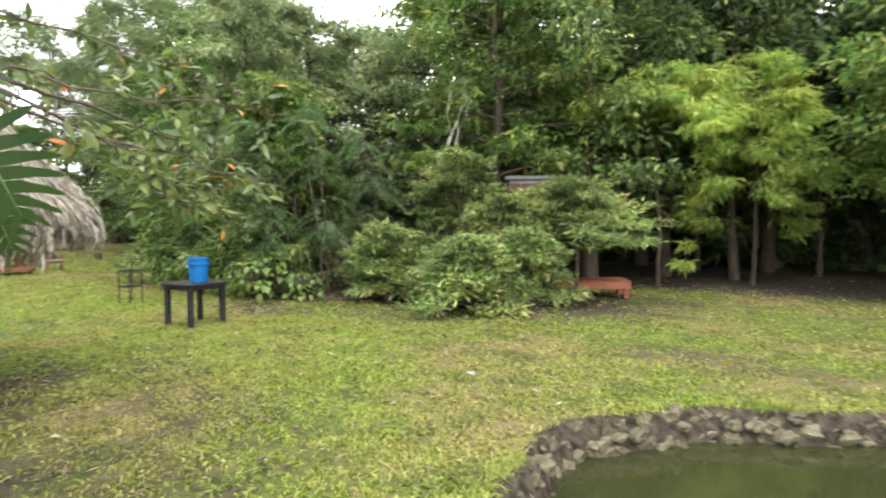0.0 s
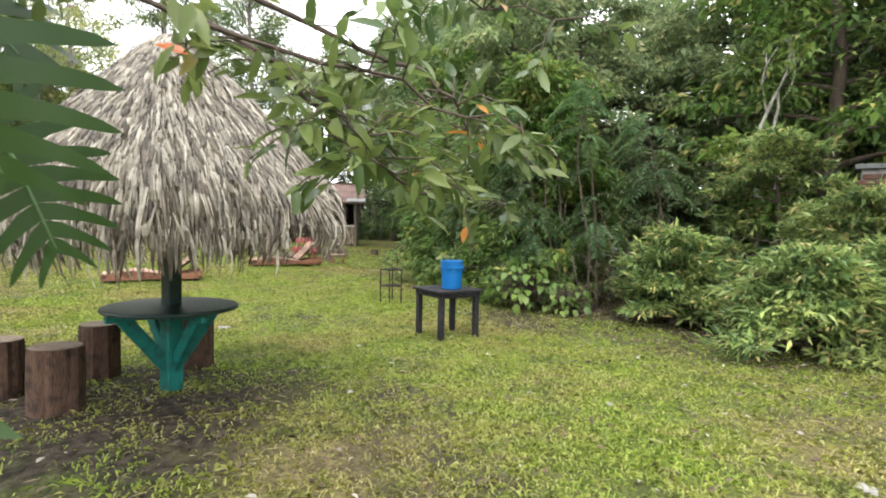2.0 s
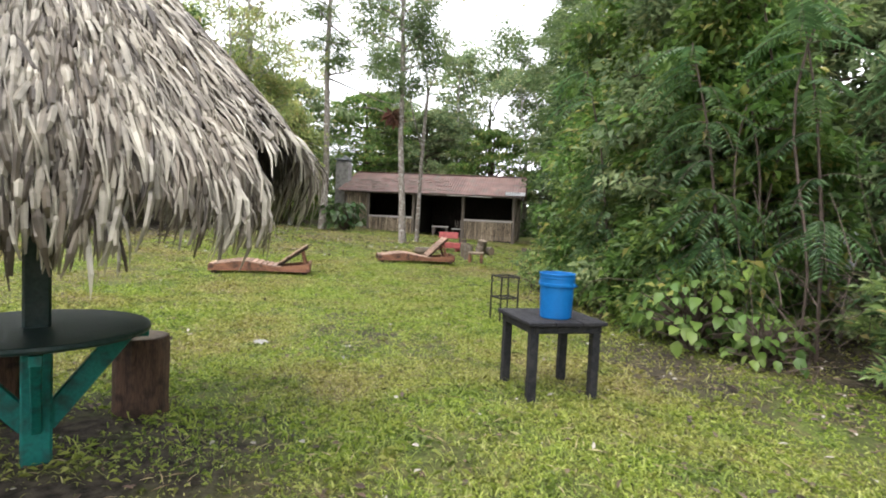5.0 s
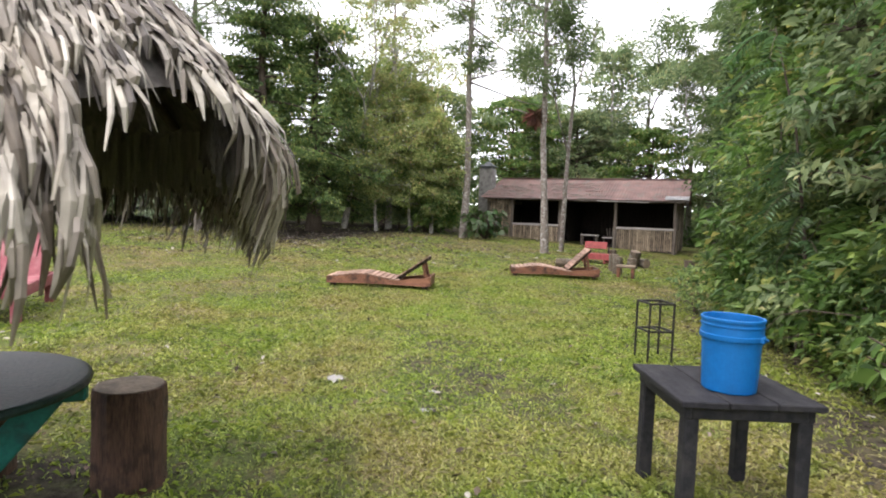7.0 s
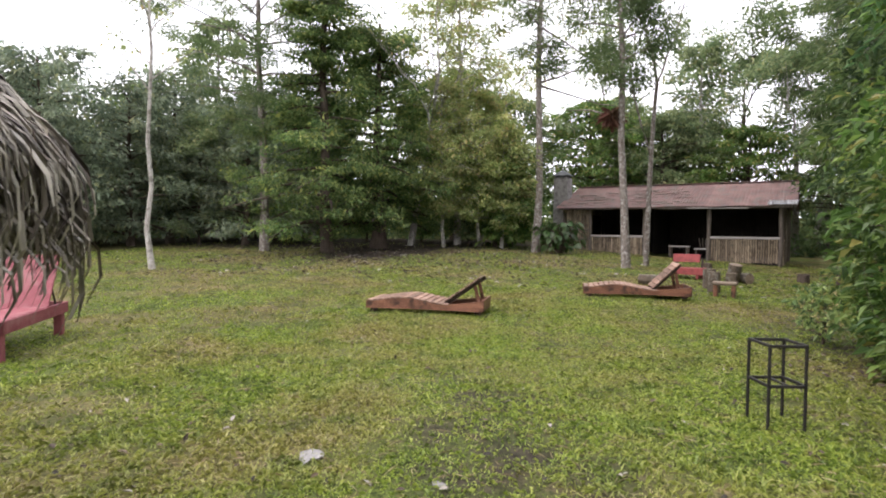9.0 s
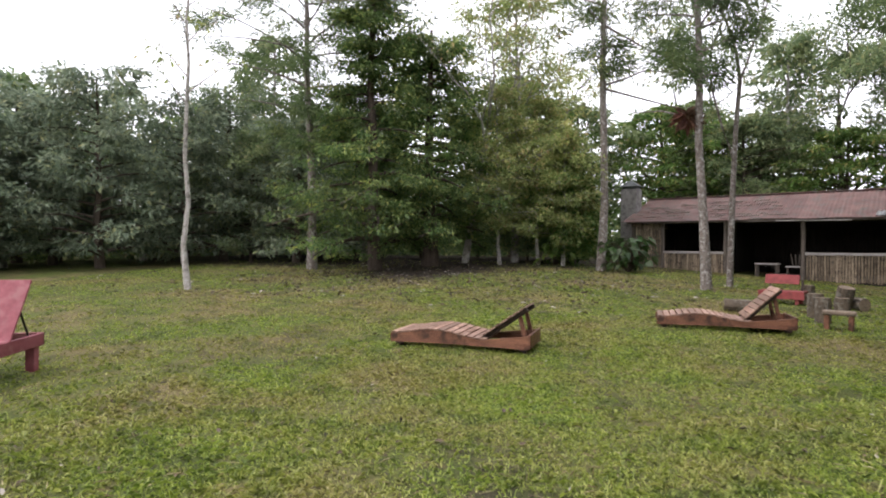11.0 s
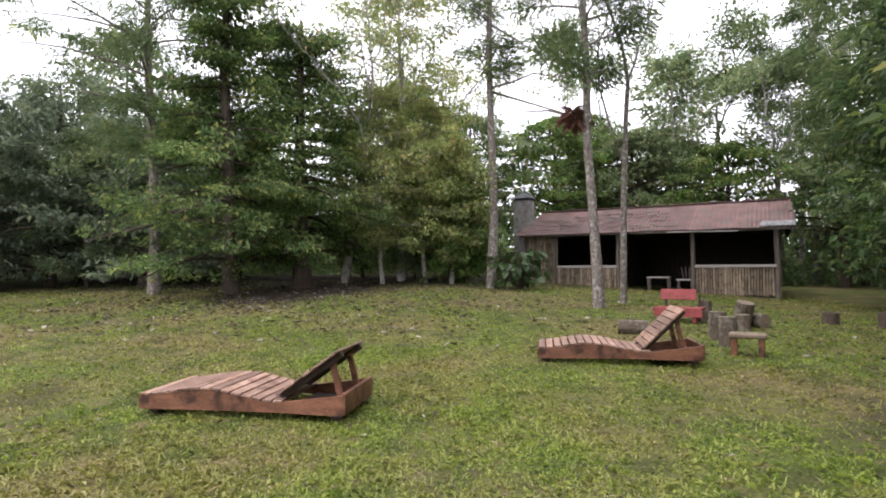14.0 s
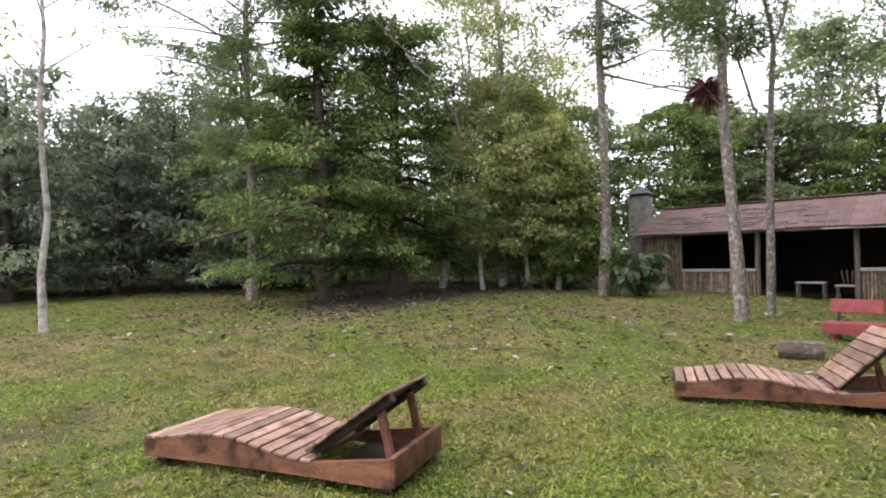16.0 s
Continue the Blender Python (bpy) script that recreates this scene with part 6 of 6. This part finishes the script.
# ---- grass, litter, stones ----
def grass_material():
    """Blades: fresh green and straw by patches, lighter and darker by blade."""
    m, n, l, b = nodes_of("lawn_blades")
    geo, co = n.new("ShaderNodeNewGeometry"), n.new("ShaderNodeTexCoord")

    def ramp(stops):
        r = n.new("ShaderNodeValToRGB")
        e = r.color_ramp.elements
        e[0].color, e[1].color = (*stops[0], 1), (*stops[-1], 1)
        for k, c in enumerate(stops[1:-1], 1):
            e.new(k / (len(stops) - 1)).color = (*c, 1)
        l.new(geo.outputs["Random Per Island"], r.inputs[0])
        return r.outputs[0]

    def patches(scale, detail, lo, hi, most):
        t, r = n.new("ShaderNodeTexNoise"), n.new("ShaderNodeMapRange")
        t.inputs["Scale"].default_value, t.inputs["Detail"].default_value = scale, detail
        l.new(co.outputs["Object"], t.inputs["Vector"])
        r.inputs[1].default_value, r.inputs[2].default_value, r.inputs[4].default_value = lo, hi, most
        l.new(t.outputs[0], r.inputs[0])
        return r.outputs[0]

    def mixed(f, a, c):
        x = n.new("ShaderNodeMix")
        x.data_type = "RGBA"
        l.new(f, x.inputs[0])
        l.new(a, x.inputs[6])
        l.new(c, x.inputs[7])
        return x.outputs[2]

    fresh = ramp(((0.08, 0.125, 0.018), (0.18, 0.265, 0.036), (0.285, 0.37, 0.055), (0.42, 0.48, 0.11)))
    dry = ramp(((0.11, 0.09, 0.03), (0.25, 0.235, 0.06), (0.32, 0.30, 0.085), (0.50, 0.44, 0.21)))
    dark = ramp(((0.045, 0.07, 0.016), (0.10, 0.155, 0.028), (0.16, 0.235, 0.042), (0.23, 0.30, 0.06)))
    out = mixed(patches(0.55, 6, 0.42, 0.62, 0.85), fresh, dry)
    out = mixed(patches(6, 6, 0.56, 0.68, 0.6), out, dry)
    out = mixed(patches(2.3, 6, 0.52, 0.66, 0.7), out, dark)
    l.new(out, b.inputs["Base Color"])
    b.inputs["Roughness"].default_value, b.inputs["Specular IOR Level"].default_value = 0.45, 0.4
    tr, mix = n.new("ShaderNodeBsdfTranslucent"), n.new("ShaderNodeMixShader")
    l.new(out, tr.inputs[0])
    mix.inputs[0].default_value = 0.35
    l.new(b.outputs[0], mix.inputs[1])
    l.new(tr.outputs[0], mix.inputs[2])
    l.new(mix.outputs[0], n["Material Output"].inputs[0])
    return m


def build_grass():
    rng = np.random.default_rng(77)
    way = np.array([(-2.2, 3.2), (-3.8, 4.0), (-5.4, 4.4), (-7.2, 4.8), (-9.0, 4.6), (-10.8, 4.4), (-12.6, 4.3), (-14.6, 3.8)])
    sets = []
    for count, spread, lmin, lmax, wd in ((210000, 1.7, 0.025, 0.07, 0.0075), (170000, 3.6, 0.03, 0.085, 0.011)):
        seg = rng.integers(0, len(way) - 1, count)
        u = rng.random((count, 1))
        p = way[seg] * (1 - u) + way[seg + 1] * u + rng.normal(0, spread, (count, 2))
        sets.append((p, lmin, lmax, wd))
    far = np.stack([rng.uniform(-30, 2, 165000), rng.uniform(-11, 14, 165000)], 1)
    sets.append((far, 0.04, 0.085, 0.02))
    tufts = np.stack([rng.uniform(-20, 0, 1500), rng.uniform(-2, 8.5, 1500)], 1)
    t = tufts[rng.integers(0, 1500, 45000)] + rng.normal(0, 0.06, (45000, 2))
    sets.append((t, 0.05, 0.12, 0.007))
    a = rng.uniform(0, 2 * math.pi, 12000)
    q = rng.uniform(0.985, 1.06, 12000)
    sets.append((np.stack([POND[0] + POND[2] * q * np.cos(a), POND[1] + POND[3] * q * np.sin(a)], 1), 0.05, 0.12, 0.006))
    vs, fs, o = [], [], 0
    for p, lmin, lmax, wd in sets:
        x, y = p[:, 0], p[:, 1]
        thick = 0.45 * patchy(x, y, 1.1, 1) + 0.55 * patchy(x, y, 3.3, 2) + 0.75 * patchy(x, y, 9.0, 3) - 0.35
        worn = bare_and_shaded_at(x, y) * (0.6 + 0.9 * patchy(x, y, 4.0, 4))
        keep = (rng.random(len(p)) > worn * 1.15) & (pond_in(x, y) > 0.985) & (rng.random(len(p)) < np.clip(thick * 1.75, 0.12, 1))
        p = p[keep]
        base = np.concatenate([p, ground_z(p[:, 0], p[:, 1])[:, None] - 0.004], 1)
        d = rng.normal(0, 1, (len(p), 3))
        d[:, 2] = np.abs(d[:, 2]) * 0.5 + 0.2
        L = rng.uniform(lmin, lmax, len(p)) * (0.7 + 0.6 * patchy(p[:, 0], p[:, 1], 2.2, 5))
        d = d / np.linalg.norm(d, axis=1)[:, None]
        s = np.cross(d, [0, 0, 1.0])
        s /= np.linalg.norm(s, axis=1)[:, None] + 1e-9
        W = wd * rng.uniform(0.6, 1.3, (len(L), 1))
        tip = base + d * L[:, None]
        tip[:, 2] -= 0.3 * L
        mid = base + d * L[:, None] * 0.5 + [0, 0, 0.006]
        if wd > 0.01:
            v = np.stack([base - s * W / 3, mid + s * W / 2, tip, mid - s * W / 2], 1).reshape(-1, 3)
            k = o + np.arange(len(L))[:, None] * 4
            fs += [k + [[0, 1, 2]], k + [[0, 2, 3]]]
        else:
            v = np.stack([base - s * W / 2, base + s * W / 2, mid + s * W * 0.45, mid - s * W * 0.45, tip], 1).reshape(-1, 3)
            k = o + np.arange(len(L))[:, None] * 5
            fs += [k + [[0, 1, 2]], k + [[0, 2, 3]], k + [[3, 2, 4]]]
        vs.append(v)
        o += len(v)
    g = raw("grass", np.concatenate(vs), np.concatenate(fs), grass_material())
    tagged(g, "short coarse yellow-green lawn grass with dry patches", "grass", kind="stuff")


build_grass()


def build_clippings():
    """Long dry blades left lying on the mown lawn."""
    rng = np.random.default_rng(79)
    n = 9000
    p = np.stack([rng.uniform(-19, 0, n), rng.normal(4.6, 2.4, n)], 1)
    p = p[(pond_in(p[:, 0], p[:, 1]) > 1.05) & (rng.random(n) < patchy(p[:, 0], p[:, 1], 1.6, 6))]
    base = np.concatenate([p, ground_z(p[:, 0], p[:, 1])[:, None] + 0.024], 1)
    d = rng.normal(0, 1, base.shape) * [1, 1, 0.12]
    L = rng.uniform(0.04, 0.14, len(p))
    v, f = leaf_arrays(base, d, np.array([0, 0, 1.0]) + rng.normal(0, 0.3, base.shape), L, np.full(len(p), 0.007), 0.2, 0.1)
    tagged(raw("grass_clippings", v, f, F_STRAW), "pale dry grass blades lying on the lawn", "clippings", kind="stuff")


build_clippings()


def build_litter():
    rng = np.random.default_rng(78)
    n = 2600
    p = np.stack([rng.uniform(-24, 0.5, n), rng.uniform(-6, 12, n)], 1)
    more = np.stack([rng.normal(-5.5, 2.0, 700), rng.normal(3.2, 1.6, 700)], 1)
    edge = np.stack([rng.uniform(-12.5, -3, 3400), rng.normal(8.3, 1.0, 3400)], 1)
    far = np.stack([rng.normal(-22.5, 3.2, 3600), rng.normal(-1.0, 4.0, 3600)], 1)
    shade = np.stack([rng.uniform(-7, 5, 1600), rng.normal(15.0, 1.6, 1600)], 1)
    p = np.concatenate([p, more, edge, far, shade])
    p = p[pond_in(p[:, 0], p[:, 1]) > 1.08]
    base = np.concatenate([p, ground_z(p[:, 0], p[:, 1])[:, None] + 0.018], 1)
    d = rng.normal(0, 1, base.shape) * [1, 1, 0.22]
    L = rng.uniform(0.02, 0.07, len(p)) * np.where(p[:, 0] < -17, 1.9, 1.0)
    v, f = leaf_arrays(base, d, np.array([0, 0, 1.0]) + rng.normal(0, 0.3, base.shape), L, L * 0.5, 0.25, -0.05, True)
    tagged(raw("fallen_leaves", v, f, F_LITTER), "dry brown and grey fallen leaves on the grass", "fallen leaves", kind="stuff")


build_litter()


def build_stones():
    """Rough stones along the pond's edge, and a few pale ones on the lawn."""
    rnd = random.Random(14)
    meshes = []
    rim = thing("pond_edging", pose(0, 0, 0), "rough earthy stone edging round the pond", "stone edging", kind="structure")
    for k in range(6):
        bm = bmesh.new()
        bmesh.ops.create_icosphere(bm, subdivisions=2, radius=0.1)
        for v in bm.verts:
            f = 1 + 0.6 * noise.noise(v.co * 14 + Vector((k * 7, 0, 0))) + 0.55 * noise.noise(v.co * 38 + Vector((k * 3, 1, 0)))
            v.co = Vector((v.co.x * f * 1.25, v.co.y * f, v.co.z * f * 0.8))
        me = bpy.data.meshes.new("stone")
        bm.to_mesh(me)
        bm.free()
        me.materials.append(M_STONE)
        meshes.append(me)
    rest = []
    for row, (q, z) in enumerate(((1.0, -0.06), (0.988, -0.09), (0.974, -0.13), (0.96, -0.19), (0.947, -0.25), (0.937, -0.31))):
        count = 128
        for i in range(count):
            a = 2 * math.pi * (i + rnd.uniform(0, 0.9)) / count
            k = 1 + 0.03 * math.sin(5 * a) + 0.02 * math.sin(11 * a + 1) + rnd.uniform(-0.008, 0.008)
            x, y = POND[0] + k * q * POND[2] * math.cos(a), POND[1] + k * q * POND[3] * math.sin(a)
            s = rnd.choice((0.18, 0.26, 0.36, 0.5, 0.65)) * rnd.uniform(0.8, 1.2)
            m = pose(x, y, z + rnd.uniform(-0.04, 0.03), rnd.uniform(-40, 40), rnd.uniform(-40, 40), math.degrees(a) + 90 + rnd.uniform(-25, 25)) @ Matrix.Diagonal((s, s, s, 1))
            me = rnd.choice(meshes)
            if not radians(95) < a < radians(232):
                rest.append((me, m))
                continue
            ob = new("stone", me)
            ob.parent = rim
            ob.matrix_local = m
    bm = bmesh.new()
    for me, m in rest:
        have = len(bm.verts)
        bm.from_mesh(me)
        bm.verts.ensure_lookup_table()
        for v in bm.verts[have:]:
            v.co = m @ v.co
    part("stone_bank", bm, M_STONE, rim)["kind"] = "stuff"
    for x, y, s in ((-8.92, 3.34, 0.75), (-8.31, 4.12, 0.38), (-8.72, 4.13, 0.3), (-4.54, 5.41, 0.35), (-2.9, 5.55, 0.5)):
        ob = new("flat_stone", meshes[int(s * 10) % 6].copy())
        ob.data.materials[0] = M_CONC
        ob.matrix_world = pose(x, y, at_ground(x, y, 0.0), 0, 0, rnd.uniform(0, 360)) @ Matrix.Diagonal((s, s, s * 0.35, 1))
        tagged(ob, "small pale flat stone lying in the grass", "stone", "lawn stones")


build_stones()


# the plan above is in units of 1.13 m: bring everything to true size
for ob in list(scene.objects):
    if ob.parent is None and ob.type in {"MESH", "EMPTY"}:
        ob.matrix_world = Matrix.Scale(SIZE, 4) @ ob.matrix_basis
